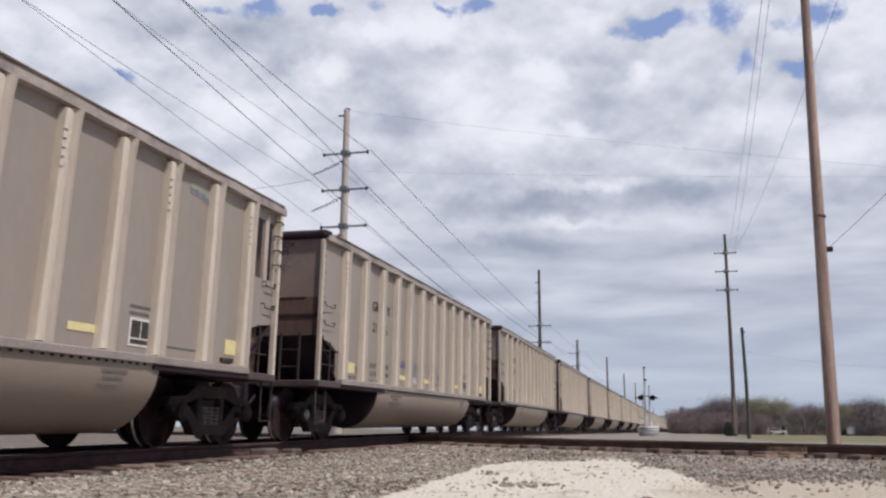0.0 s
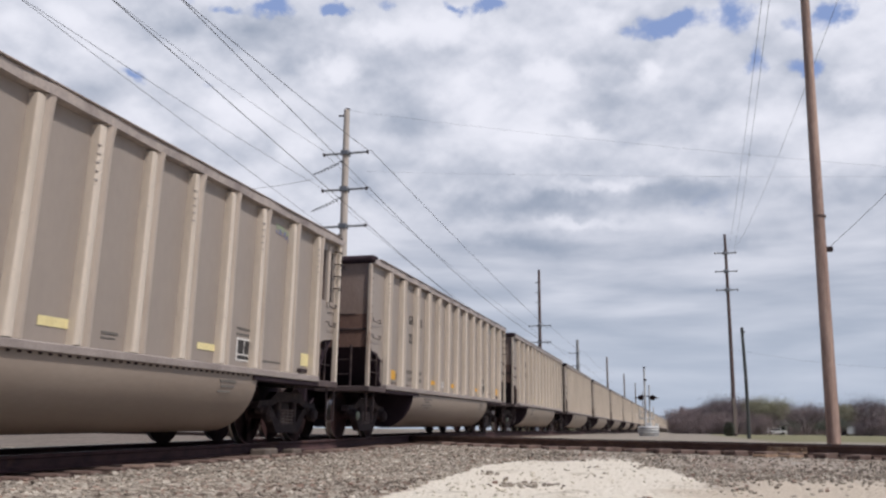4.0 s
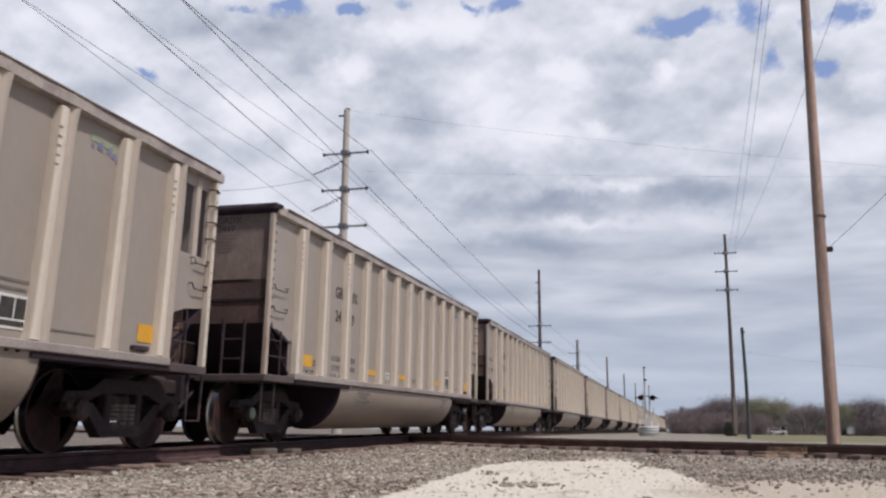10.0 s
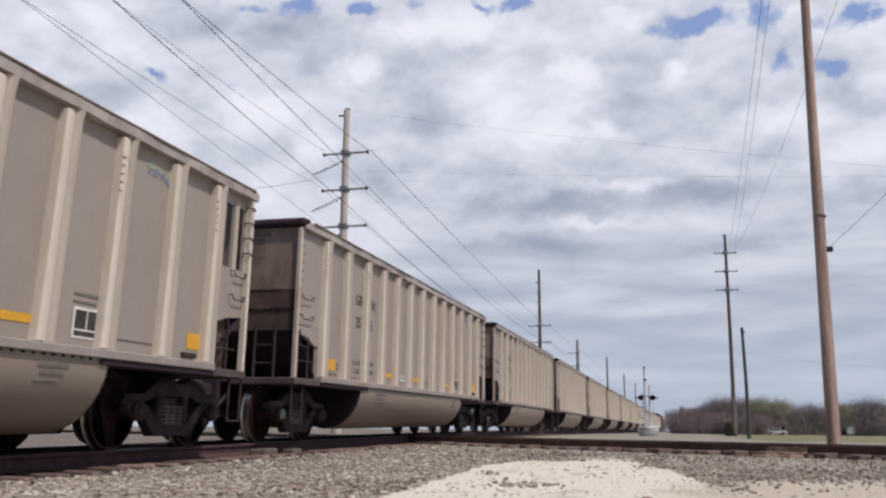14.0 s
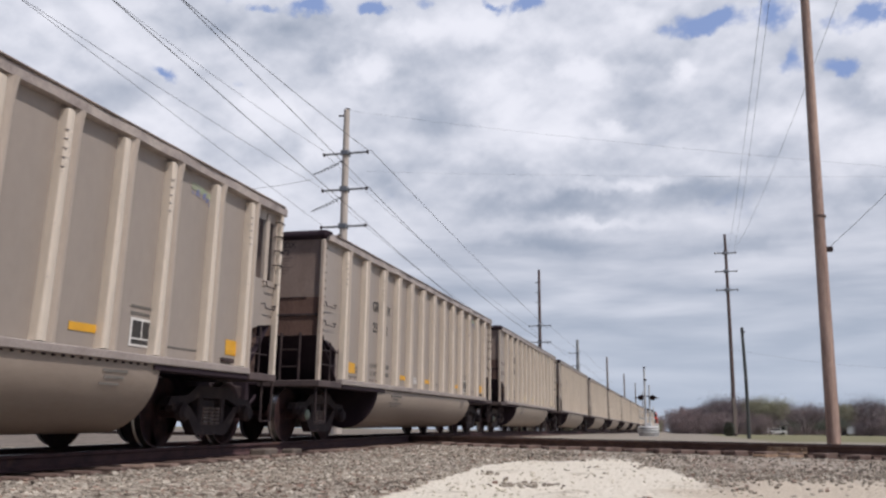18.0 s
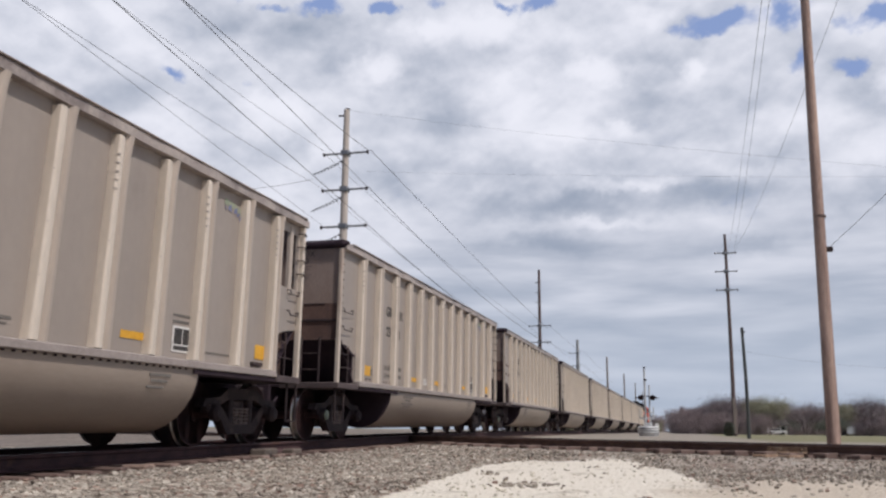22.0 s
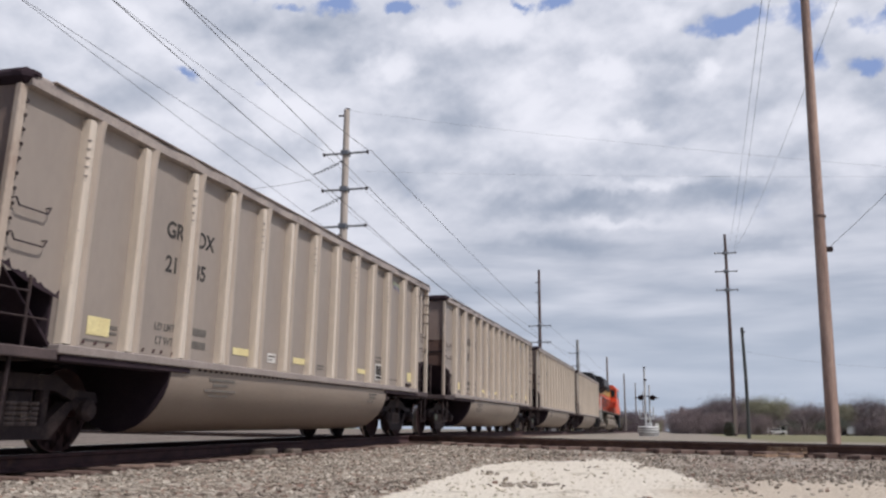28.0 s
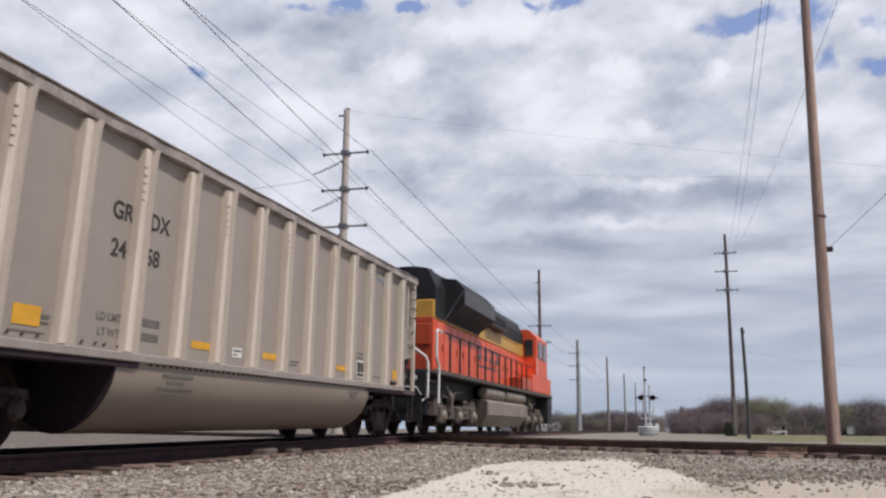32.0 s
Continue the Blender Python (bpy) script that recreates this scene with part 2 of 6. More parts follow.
def ground_material():
    """Grey ballast, cream crushed rock, a paler road and dry spring grass, laid out by place."""
    m = bpy.data.materials.new("ground")
    m.use_nodes = True
    nt = m.node_tree
    L = nt.links.new
    b = nt.nodes["Principled BSDF"]
    b.inputs["Roughness"].default_value = 0.95
    b.inputs["Specular IOR Level"].default_value = 0.15
    tc = nt.nodes.new("ShaderNodeTexCoord")
    vec = tc.outputs["Object"]

    def noise_at(scale, detail=5.0):
        n = nd(nt, "ShaderNodeTexNoise", Scale=scale, Detail=detail, Roughness=0.65)
        L(vec, n.inputs["Vector"])
        return n.outputs["Fac"]

    def math_(op, a, b2):
        n = nt.nodes.new("ShaderNodeMath")
        n.operation = op
        for k, v in enumerate((a, b2)):
            if isinstance(v, float):
                n.inputs[k].default_value = v
            else:
                L(v, n.inputs[k])
        return n.outputs[0]

    def rng(v, lo, hi):
        n = nd(nt, "ShaderNodeMapRange", **{"From Min": lo, "From Max": hi})
        n.interpolation_type = "SMOOTHSTEP"
        L(v, n.inputs["Value"])
        return n.outputs[0]

    def mix(f, a, b2):
        n = nt.nodes.new("ShaderNodeMix")
        n.data_type = "RGBA"
        for key, v in (("Factor", f), ("A", a), ("B", b2)):
            if isinstance(v, tuple):
                n.inputs[key].default_value = (*v, 1)
            else:
                L(v, n.inputs[key])
        return n.outputs["Result"]

    sep = nt.nodes.new("ShaderNodeSeparateXYZ")
    L(vec, sep.inputs[0])
    x, y = sep.outputs[0], sep.outputs[1]
    vor = nd(nt, "ShaderNodeTexVoronoi", Scale=17.0)
    L(vec, vor.inputs["Vector"])
    vor2 = nd(nt, "ShaderNodeTexVoronoi", Scale=42.0)
    L(vec, vor2.inputs["Vector"])
    g = nt.nodes.new("ShaderNodeSeparateColor")
    L(vor.outputs["Color"], g.inputs[0])
    g2 = nt.nodes.new("ShaderNodeSeparateColor")
    L(vor2.outputs["Color"], g2.inputs[0])
    stones = mix(g.outputs[0], (0.225, 0.187, 0.16), (0.43, 0.375, 0.32))
    stones = mix(rng(g.outputs[1], 0.82, 0.9), stones, (0.42, 0.39, 0.35))
    stones = mix(rng(noise_at(0.9), 0.5, 0.72), stones, (0.19, 0.135, 0.11))
    oily = math_("ABSOLUTE", math_("ADD", math_("ADD", x, 7.395), math_("MULTIPLY", math_("SUBTRACT", noise_at(1.7, 6.0), 0.5), 1.2)), 0.0)
    stones = mix(rng(oily, 2.3, 1.4), stones, (0.07, 0.05, 0.042))
    # brown earth showing through beside the first track
    qx, qy = math_("DIVIDE", math_("ADD", x, 2.95), 1.0), math_("DIVIDE", math_("SUBTRACT", y, 7.9), 1.7)
    earth = math_("ADD", math_("ADD", math_("MULTIPLY", qx, qx), math_("MULTIPLY", qy, qy)), math_("MULTIPLY", math_("SUBTRACT", noise_at(2.3, 8.0), 0.5), 3.0))
    stones = mix(rng(earth, 1.2, 0.4), stones, (0.17, 0.105, 0.082))
    cream = mix(g2.outputs[0], (0.62, 0.57, 0.485), (0.73, 0.685, 0.605))
    cream = mix(rng(noise_at(1.6, 9.0), 0.55, 0.72), cream, (0.36, 0.32, 0.26))
    # the spread of cream rock: a tongue in front of the second track
    wob = math_("MULTIPLY", math_("SUBTRACT", noise_at(0.8, 8.0), 0.5), 2.2)
    ex = math_("DIVIDE", math_("ADD", math_("ADD", x, 1.0), math_("MULTIPLY", math_("SUBTRACT", y, 8.0), 0.095)), 1.5)
    ey = math_("DIVIDE", math_("SUBTRACT", y, 9.0), 7.5)
    rad = math_("ADD", math_("ADD", math_("POWER", math_("ABSOLUTE", ex, 0.0), 4.0), math_("POWER", math_("ABSOLUTE", ey, 0.0), 4.0)), wob)
    near = mix(rng(rad, 1.2, 0.8), stones, cream)
    fx = math_("DIVIDE", math_("SUBTRACT", x, 2.2), 2.3)
    fy = math_("DIVIDE", math_("SUBTRACT", y, 8.4), 3.3)
    dust = math_("ADD", math_("ADD", math_("MULTIPLY", fx, fx), math_("MULTIPLY", fy, fy)), wob)
    near = mix(rng(dust, 1.4, 0.6), near, mix(g2.outputs[0], (0.43, 0.365, 0.295), (0.58, 0.515, 0.43)))
    road = mix(noise_at(0.5, 9.0), (0.20, 0.175, 0.15), (0.36, 0.325, 0.28))
    grass = mix(noise_at(0.25, 9.0), (0.16, 0.165, 0.09), (0.25, 0.225, 0.145))
    line = math_("ADD", y, math_("MULTIPLY", x, 0.55))
    mid = mix(rng(math_("ADD", line, wob), 26.0, 27.5), near, road)
    side = math_("SUBTRACT", x, math_("MULTIPLY", y, 0.02))
    far = math_("MULTIPLY", rng(y, 29.0, 35.0), rng(math_("ADD", side, wob), 1.2, 3.2))
    col = mix(far, mid, grass)
    left = math_("MULTIPLY", rng(math_("ADD", x, wob), -10.2, -11.6), rng(x, -170.0, -150.0))
    col = mix(left, col, mix(math_("MULTIPLY", g.outputs[0], rng(noise_at(1.1, 8.0), 0.2, 0.62)), (0.24, 0.205, 0.18), (0.12, 0.10, 0.085)))
    col = mix(rng(x, -150.0, -170.0), col, grass)
    L(col, b.inputs["Base Color"])
    bp = nd(nt, "ShaderNodeBump", Strength=0.9, Distance=0.03)
    L(math_("SUBTRACT", 1.0, vor.outputs["Distance"]), bp.inputs["Height"])
    L(bp.outputs[0], b.inputs["Normal"])
    return m


GROUND = ground_material()
solo("ground", ground_sheet(), GROUND, "gravel yard with ballast banks, cream crushed rock and far spring grass", "ground", kind="structure", smooth=40)


# ---- sky backdrop ----
def cloud_material():
    m = bpy.data.materials.new("cloud_deck")
    m.use_nodes = True
    nt = m.node_tree
    L = nt.links.new
    nt.nodes.remove(nt.nodes["Principled BSDF"])
    em = nt.nodes.new("ShaderNodeEmission")
    L(em.outputs[0], nt.nodes["Material Output"].inputs["Surface"])
    tc = nt.nodes.new("ShaderNodeTexCoord")
    def math_(op, a, b2):
        n = nt.nodes.new("ShaderNodeMath")
        n.operation = op
        for k, v in enumerate((a, b2)):
            if isinstance(v, float):
                n.inputs[k].default_value = v
            else:
                L(v, n.inputs[k])
        return n.outputs[0]

    def rng(v, lo, hi, a=0.0, b2=1.0):
        n = nd(nt, "ShaderNodeMapRange", **{"From Min": lo, "From Max": hi, "To Min": a, "To Max": b2})
        n.interpolation_type = "SMOOTHSTEP"
        L(v, n.inputs["Value"])
        return n.outputs[0]

    def mix(f, a, b2):
        n = nt.nodes.new("ShaderNodeMix")
        n.data_type = "RGBA"
        for key, v in (("Factor", f), ("A", a), ("B", b2)):
            if isinstance(v, tuple):
                n.inputs[key].default_value = (*v, 1)
            else:
                L(v, n.inputs[key])
        return n.outputs["Result"]

    def blobs(rows):
        """Soft patches at (bearing, height) with radii and strength, summed."""
        total = None
        for bx, by, rx, ry, k in rows:
            d = nt.nodes.new("ShaderNodeVectorMath")
            d.operation = "SUBTRACT"
            L(vec, d.inputs[0])
            d.inputs[1].default_value = (bx, by, 0)
            s = nt.nodes.new("ShaderNodeVectorMath")
            s.operation = "DIVIDE"
            L(d.outputs[0], s.inputs[0])
            s.inputs[1].default_value = (rx, ry, 1)
            ln = nt.nodes.new("ShaderNodeVectorMath")
            ln.operation = "LENGTH"
            L(s.outputs[0], ln.inputs[0])
            v = rng(ln.outputs["Value"], 1.0, 0.0, 0.0, k)
            total = v if total is None else math_("ADD", total, v)
        return total

    # direction of each spot of the deck as degrees: bearing from +y and height over the horizon
    sp = nt.nodes.new("ShaderNodeSeparateXYZ")
    L(tc.outputs["Object"], sp.inputs[0])
    flat = math_("SQRT", math_("ADD", math_("MULTIPLY", sp.outputs[0], sp.outputs[0]), math_("MULTIPLY", sp.outputs[1], sp.outputs[1])), 0.0)
    az = math_("MULTIPLY", math_("ARCTAN2", sp.outputs[0], sp.outputs[1]), 57.3)
    el = math_("MULTIPLY", math_("ARCTAN2", sp.outputs[2], flat), 57.3)

    def field(sx, sy, scale, detail, rough, distort, z, lift=0.0):
        cb = nt.nodes.new("ShaderNodeCombineXYZ")
        L(math_("MULTIPLY", az, sx), cb.inputs[0])
        L(math_("MULTIPLY", math_("ADD", el, lift), sy), cb.inputs[1])
        cb.inputs[2].default_value = z
        n = nd(nt, "ShaderNodeTexNoise", Scale=scale, Detail=detail, Roughness=rough, Distortion=distort)
        L(cb.outputs[0], n.inputs["Vector"])
        return n.outputs["Fac"]

    cb = nt.nodes.new("ShaderNodeCombineXYZ")
    L(az, cb.inputs[0])
    L(el, cb.inputs[1])
    # let patches take ragged edges
    wn1 = nd(nt, "ShaderNodeTexNoise", Scale=0.28, Detail=6.0, Roughness=0.6)
    L(cb.outputs[0], wn1.inputs["Vector"])
    wv = nt.nodes.new("ShaderNodeVectorMath")
    wv.operation = "MULTIPLY_ADD"
    L(wn1.outputs["Color"], wv.inputs[0])
    wv.inputs[1].default_value = (5.0, 3.2, 0.0)
    sh = nt.nodes.new("ShaderNodeVectorMath")
    sh.operation = "SUBTRACT"
    L(cb.outputs[0], sh.inputs[0])
    sh.inputs[1].default_value = (2.5, 1.6, 0.0)
    L(sh.outputs[0], wv.inputs[2])
    vec = wv.outputs[0]
    puff = field(0.85, 1.3, 0.11, 7.0, 0.47, 0.0, 3.0)
    puff_up = field(0.85, 1.3, 0.11, 7.0, 0.47, 0.0, 3.0, 1.7)
    curl = field(1.0, 1.3, 0.55, 5.0, 0.5, 0.0, 9.0)
    curl_up = field(1.0, 1.3, 0.55, 5.0, 0.5, 0.0, 9.0, 0.45)
    bead = field(1.0, 1.25, 1.5, 6.0, 0.6, 0.0, 14.0)
    bead_up = field(1.0, 1.25, 1.5, 6.0, 0.6, 0.0, 14.0, 0.18)
    streak = field(0.4, 2.4, 0.2, 6.0, 0.5, 0.15, 5.0)
    high = rng(el, 9.0, 16.0)
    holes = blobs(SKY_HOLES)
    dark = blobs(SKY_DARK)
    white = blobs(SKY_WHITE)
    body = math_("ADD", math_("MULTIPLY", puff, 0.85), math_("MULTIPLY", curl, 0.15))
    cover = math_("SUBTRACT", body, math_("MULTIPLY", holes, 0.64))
    cloud = rng(math_("ADD", cover, math_("MULTIPLY", math_("SUBTRACT", bead, 0.5), 0.22)), 0.04, 0.42)
    # puffs are brighter where the cloud thins out above them
    tops = math_("ADD", math_("MULTIPLY", math_("SUBTRACT", puff, puff_up), 1.5), math_("MULTIPLY", math_("SUBTRACT", curl, curl_up), 0.22))
    tops = math_("ADD", tops, math_("MULTIPLY", math_("SUBTRACT", bead, bead_up), 0.07))
    heap = math_("ADD", math_("ADD", math_("MULTIPLY", math_("SUBTRACT", body, 0.5), 0.55), 0.565), tops)
    flatb = math_("ADD", math_("MULTIPLY", math_("SUBTRACT", streak, 0.5), 1.4), 0.43)
    tone = nt.nodes.new("ShaderNodeMix")
    L(high, tone.inputs["Factor"])
    L(flatb, tone.inputs["A"])
    L(heap, tone.inputs["B"])
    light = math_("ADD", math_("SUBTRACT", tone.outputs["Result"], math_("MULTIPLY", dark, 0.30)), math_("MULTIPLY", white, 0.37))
    grey = mix(rng(light, 0.04, 0.96), (0.325, 0.378, 0.462), (0.84, 0.858, 0.905))
    col = mix(cloud, (0.25, 0.345, 0.585), grey)
    # towards the horizon the deck pales into haze
    col = mix(rng(el, 13.0, 1.0, 0.0, 0.7), col, (0.405, 0.48, 0.575))
    L(col, em.inputs["Color"])
    em.inputs["Strength"].default_value = 1.0
    return m


def cloud_deck():
    """A shallow bowl of cloud ahead of the eye, falling to the horizon."""
    m = Mesh()
    na, nr = 60, 40
    rr = [650 + (4850 - 650) * (i / nr) ** 1.0 for i in range(nr + 1)]
    vs = []
    for r in rr:
        for j in range(na + 1):
            a = radians(-62 + 100 * j / na)
            vs.append((r * math.sin(a), r * math.cos(a), 620 * math.sqrt(max(1 - (r / 4850) ** 2, 0)) - 20))
    fs = [(i * (na + 1) + j, i * (na + 1) + j + 1, (i + 1) * (na + 1) + j + 1, (i + 1) * (na + 1) + j) for i in range(nr) for j in range(na)]
    m.v, m.f = vs, fs
    return m


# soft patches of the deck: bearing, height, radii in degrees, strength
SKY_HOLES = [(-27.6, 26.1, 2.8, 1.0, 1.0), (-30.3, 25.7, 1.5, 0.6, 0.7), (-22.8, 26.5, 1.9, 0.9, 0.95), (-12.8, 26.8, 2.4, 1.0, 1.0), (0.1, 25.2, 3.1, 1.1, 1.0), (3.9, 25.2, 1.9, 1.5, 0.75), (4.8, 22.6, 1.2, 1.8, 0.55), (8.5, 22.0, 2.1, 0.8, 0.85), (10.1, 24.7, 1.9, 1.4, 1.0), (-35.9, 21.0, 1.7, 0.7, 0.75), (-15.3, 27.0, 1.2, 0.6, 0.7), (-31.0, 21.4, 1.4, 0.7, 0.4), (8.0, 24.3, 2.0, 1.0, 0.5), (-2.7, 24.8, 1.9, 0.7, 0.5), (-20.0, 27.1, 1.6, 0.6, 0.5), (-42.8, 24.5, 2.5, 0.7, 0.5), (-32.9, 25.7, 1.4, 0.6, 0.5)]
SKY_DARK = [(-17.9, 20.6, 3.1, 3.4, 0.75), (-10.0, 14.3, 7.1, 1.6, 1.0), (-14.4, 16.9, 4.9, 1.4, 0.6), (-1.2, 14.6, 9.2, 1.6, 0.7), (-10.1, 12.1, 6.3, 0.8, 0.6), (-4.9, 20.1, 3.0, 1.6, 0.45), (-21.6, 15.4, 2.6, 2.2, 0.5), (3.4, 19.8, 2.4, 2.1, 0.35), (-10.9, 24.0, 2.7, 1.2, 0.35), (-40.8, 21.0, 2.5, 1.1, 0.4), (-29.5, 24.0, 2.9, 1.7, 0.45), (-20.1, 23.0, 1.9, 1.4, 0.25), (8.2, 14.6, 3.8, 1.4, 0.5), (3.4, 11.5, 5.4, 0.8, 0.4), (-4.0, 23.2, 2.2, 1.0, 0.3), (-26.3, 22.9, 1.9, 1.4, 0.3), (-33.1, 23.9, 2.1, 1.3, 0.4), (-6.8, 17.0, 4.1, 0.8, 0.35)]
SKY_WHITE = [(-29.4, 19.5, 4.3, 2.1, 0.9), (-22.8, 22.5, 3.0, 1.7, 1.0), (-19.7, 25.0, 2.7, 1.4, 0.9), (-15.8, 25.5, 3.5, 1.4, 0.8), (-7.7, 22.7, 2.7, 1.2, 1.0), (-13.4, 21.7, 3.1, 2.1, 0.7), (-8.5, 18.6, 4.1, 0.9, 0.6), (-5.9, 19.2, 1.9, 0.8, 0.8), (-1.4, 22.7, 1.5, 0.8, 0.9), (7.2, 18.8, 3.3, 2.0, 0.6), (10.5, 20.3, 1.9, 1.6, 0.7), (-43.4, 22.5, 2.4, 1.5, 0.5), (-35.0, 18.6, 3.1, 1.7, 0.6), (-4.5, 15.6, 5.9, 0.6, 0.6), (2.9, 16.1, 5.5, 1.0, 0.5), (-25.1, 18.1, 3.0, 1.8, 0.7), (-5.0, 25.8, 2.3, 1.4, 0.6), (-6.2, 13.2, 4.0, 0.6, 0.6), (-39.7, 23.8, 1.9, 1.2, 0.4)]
clouds = solo("cloud_backdrop", cloud_deck(), cloud_material(), "broken white and grey clouds over pale blue sky", "sky", kind="structure", smooth=60)


# ---- tracks ----
def rail_profile():
    """Half of a flat-bottomed rail, 0.17 high, top at zero."""
    r = [(0.036, 0.0), (0.037, -0.036), (0.01, -0.05), (0.008, -0.13), (0.07, -0.158), (0.07, -0.17)]
    return [(-a, b) for a, b in r] + [(a, b) for a, b in r[::-1]]


def rail(name, points, parent, rust=None):
    """A rail along (x, y, z) points on its head."""
    rings = []
    for i, p in enumerate(points):
        d = Vector(points[min(i + 1, len(points) - 1)]) - Vector(points[max(i - 1, 0)])
        side = Vector((d.y, -d.x, 0)).normalized()
        rings.append([Vector(p) + side * a + Vector((0, 0, b)) for a, b in rail_profile()])
    me = Mesh().loft(rings).data(name, [rust or RUST, RAILTOP])
    n = len(rail_profile())
    for k, poly in enumerate(me.polygons):
        if poly.normal.z > 0.9 and all(abs(me.vertices[v].co.z - rings[0][0].z) < 2 for v in poly.vertices):
            zs = [me.vertices[v].index % n for v in poly.vertices]
            if set(zs) <= {0, n - 1}:
                poly.material_index = 1
    return part(name, me, None, parent, "rusty steel rail with a worn bright head")


track_a = thing("railway_track", "rusty railway track on grey ballast, gently rising to the diamond", "track", kind="structure")
ya = [-120, -60, -30] + list(range(-20, 80, 2)) + list(range(80, 520, 20))
for off in (0.7525, -0.7525):
    rail("rail", [(line_a(y) + off, y, rail_a(y)) for y in ya], track_a)
track_b = thing("crossing_track", "rusty second railway track meeting the first at a diamond", "track", kind="structure")
sb = [-60, -40, -30, -20, -14] + list(range(-12, 40, 1)) + [44, 60, 90]
for off in (0.7525, -0.7525):
    q = [B_MID + B_DIR * s + Vector((B_DIR.y, -B_DIR.x)) * off for s in sb]
    rail("rail", [(p.x, p.y, rail_b(s)) for p, s in zip(q, sb)], track_b, RUST_PALE)
tie_b = Mesh().box(-1.3, -0.115, -0.18, 1.3, 0.115, 0.0, 0.02).data("tie", TIE_TAN)
tie = Mesh().box(-1.3, -0.115, -0.18, 1.3, 0.115, 0.0, 0.02).data("tie", WOOD)
rng0 = random.Random(4)
y = -6.0
while y < 60:
    part("tie", tie, None, track_a, at=pose(line_a(y) + rng0.uniform(-0.05, 0.05), y, rail_a(y) - 0.172, 0, rng0.uniform(-0.6, 0.6), rng0.uniform(-2, 2)))
    y += 0.52
s = -12.0
while s < 28:
    p = B_MID + B_DIR * s
    if abs(p.x - line_a(p.y)) > 2.3:
        part("tie", tie_b, None, track_b, at=pose(p.x + rng0.uniform(-0.04, 0.04), p.y, rail_b(s) - 0.135, 0, rng0.uniform(-0.8, 0.8), 60 + rng0.uniform(-2, 2)))
    s += 0.53


# ---- the coal gondolas ----
LEN = 16.18
HALF = 1.57
RIB_Y = (1.07, 2.115, 3.22, 4.235, 5.213, 6.22, 7.215, 8.213, 9.205, 10.197, 11.185, 12.293, 13.32)
DEEP = 0.115  # how far the side sheets lie behind the posts


def side_sheet(sgn):
    """One side of the tub body: sheet, a sloped front cut-out, and two tall openings at the rear."""
    m = Mesh()
    xo, xi = sgn * (HALF - DEEP), sgn * (HALF - DEEP - 0.015)
    a, b = min(xo, xi), max(xo, xi)
    m.prism([(0.9, 1.06), (13.3, 1.06), (13.3, 3.6), (0.9, 3.6)], 0, a, b)
    m.prism([(0.0, 1.84), (0.0, 3.6), (0.899, 3.6), (0.899, 1.58), (0.45, 1.73)], 0, a, b)
    # rear bay: lower panel and the bars between its openings
    m.prism([(13.301, 1.62), (13.301, 2.5), (14.45, 2.5), (14.45, 1.83), (13.9, 1.78)], 0, a, b)
    m.prism([(13.301, 2.501), (13.301, 3.419), (13.64, 3.419), (13.64, 2.501)], 0, a, b)
    m.prism([(13.301, 3.42), (13.301, 3.6), (14.45, 3.6), (14.45, 3.42)], 0, a, b)
    return m


def rib_mesh():
    """A pressed post on the side sheet: a broad face falling back into a valley, then a narrow flat lip."""
    face = []
    for z, w, d in ((1.126, 0.172, 0.118), (1.22, 0.164, 0.113), (3.0, 0.160, 0.111), (3.5, 0.158, 0.108), (3.545, 0.156, 0.104)):
        face.append([(0, -w, z), (d * 0.72, -w, z), (d * 0.93, -w * 0.97, z), (d, -w * 0.88, z), (d * 0.985, -w * 0.66, z), (d * 0.93, -w * 0.42, z), (d * 0.82, -w * 0.2, z), (d * 0.66, -w * 0.02, z), (0, -w * 0.02, z)])
    lip = []
    for z, w, d in ((1.12, 0.104, 0.104), (2.8, 0.1, 0.1), (3.3, 0.104, 0.1), (3.5, 0.12, 0.102), (3.6, 0.136, 0.106)):
        lip.append([(0, -w * 0.02, z), (d * 0.64, -w * 0.02, z), (d * 0.74, w * 0.14, z), (d * 0.92, w * 0.3, z), (d, w * 0.44, z), (d, w * 0.86, z), (d * 0.93, w * 0.97, z), (d * 0.8, w, z), (0, w, z)])
    return Mesh().loft(face).loft(lip)


def rung_mesh():
    m = Mesh()
    for k in range(5):
        m.box(0.10, -0.03, 2.90 + 0.1 * k, 0.134, 0.008, 2.915 + 0.1 * k, 0.004)
    return m


def rivet_mesh():
    m = Mesh()
    for k in range(4):
        m.box(0.085, -0.072, 1.2 + 0.55 * k, 0.112, -0.062, 1.211 + 0.55 * k, 0.002)
    return m


def lettering(text, size, name, material):
    """Raised flat characters in the built-in font, as a mesh in the y-z plane, facing +x."""
    cu = bpy.data.curves.new(name, "FONT")
    cu.body, cu.size, cu.extrude, cu.offset = text, size, 0.0015, 0.006 * size / 0.29
    tmp = new("tmp_text", cu)
    bpy.context.view_layer.update()
    me = bpy.data.meshes.new_from_object(tmp.evaluated_get(bpy.context.evaluated_depsgraph_get()))
    bpy.data.objects.remove(tmp)
    me.transform(Matrix(((0, 0, 1, 0), (1, 0, 0, 0), (0, 1, 0, 0), (0, 0, 0, 1))))
    me.name = name
    me.materials.clear()
    me.materials.append(material)
    return me


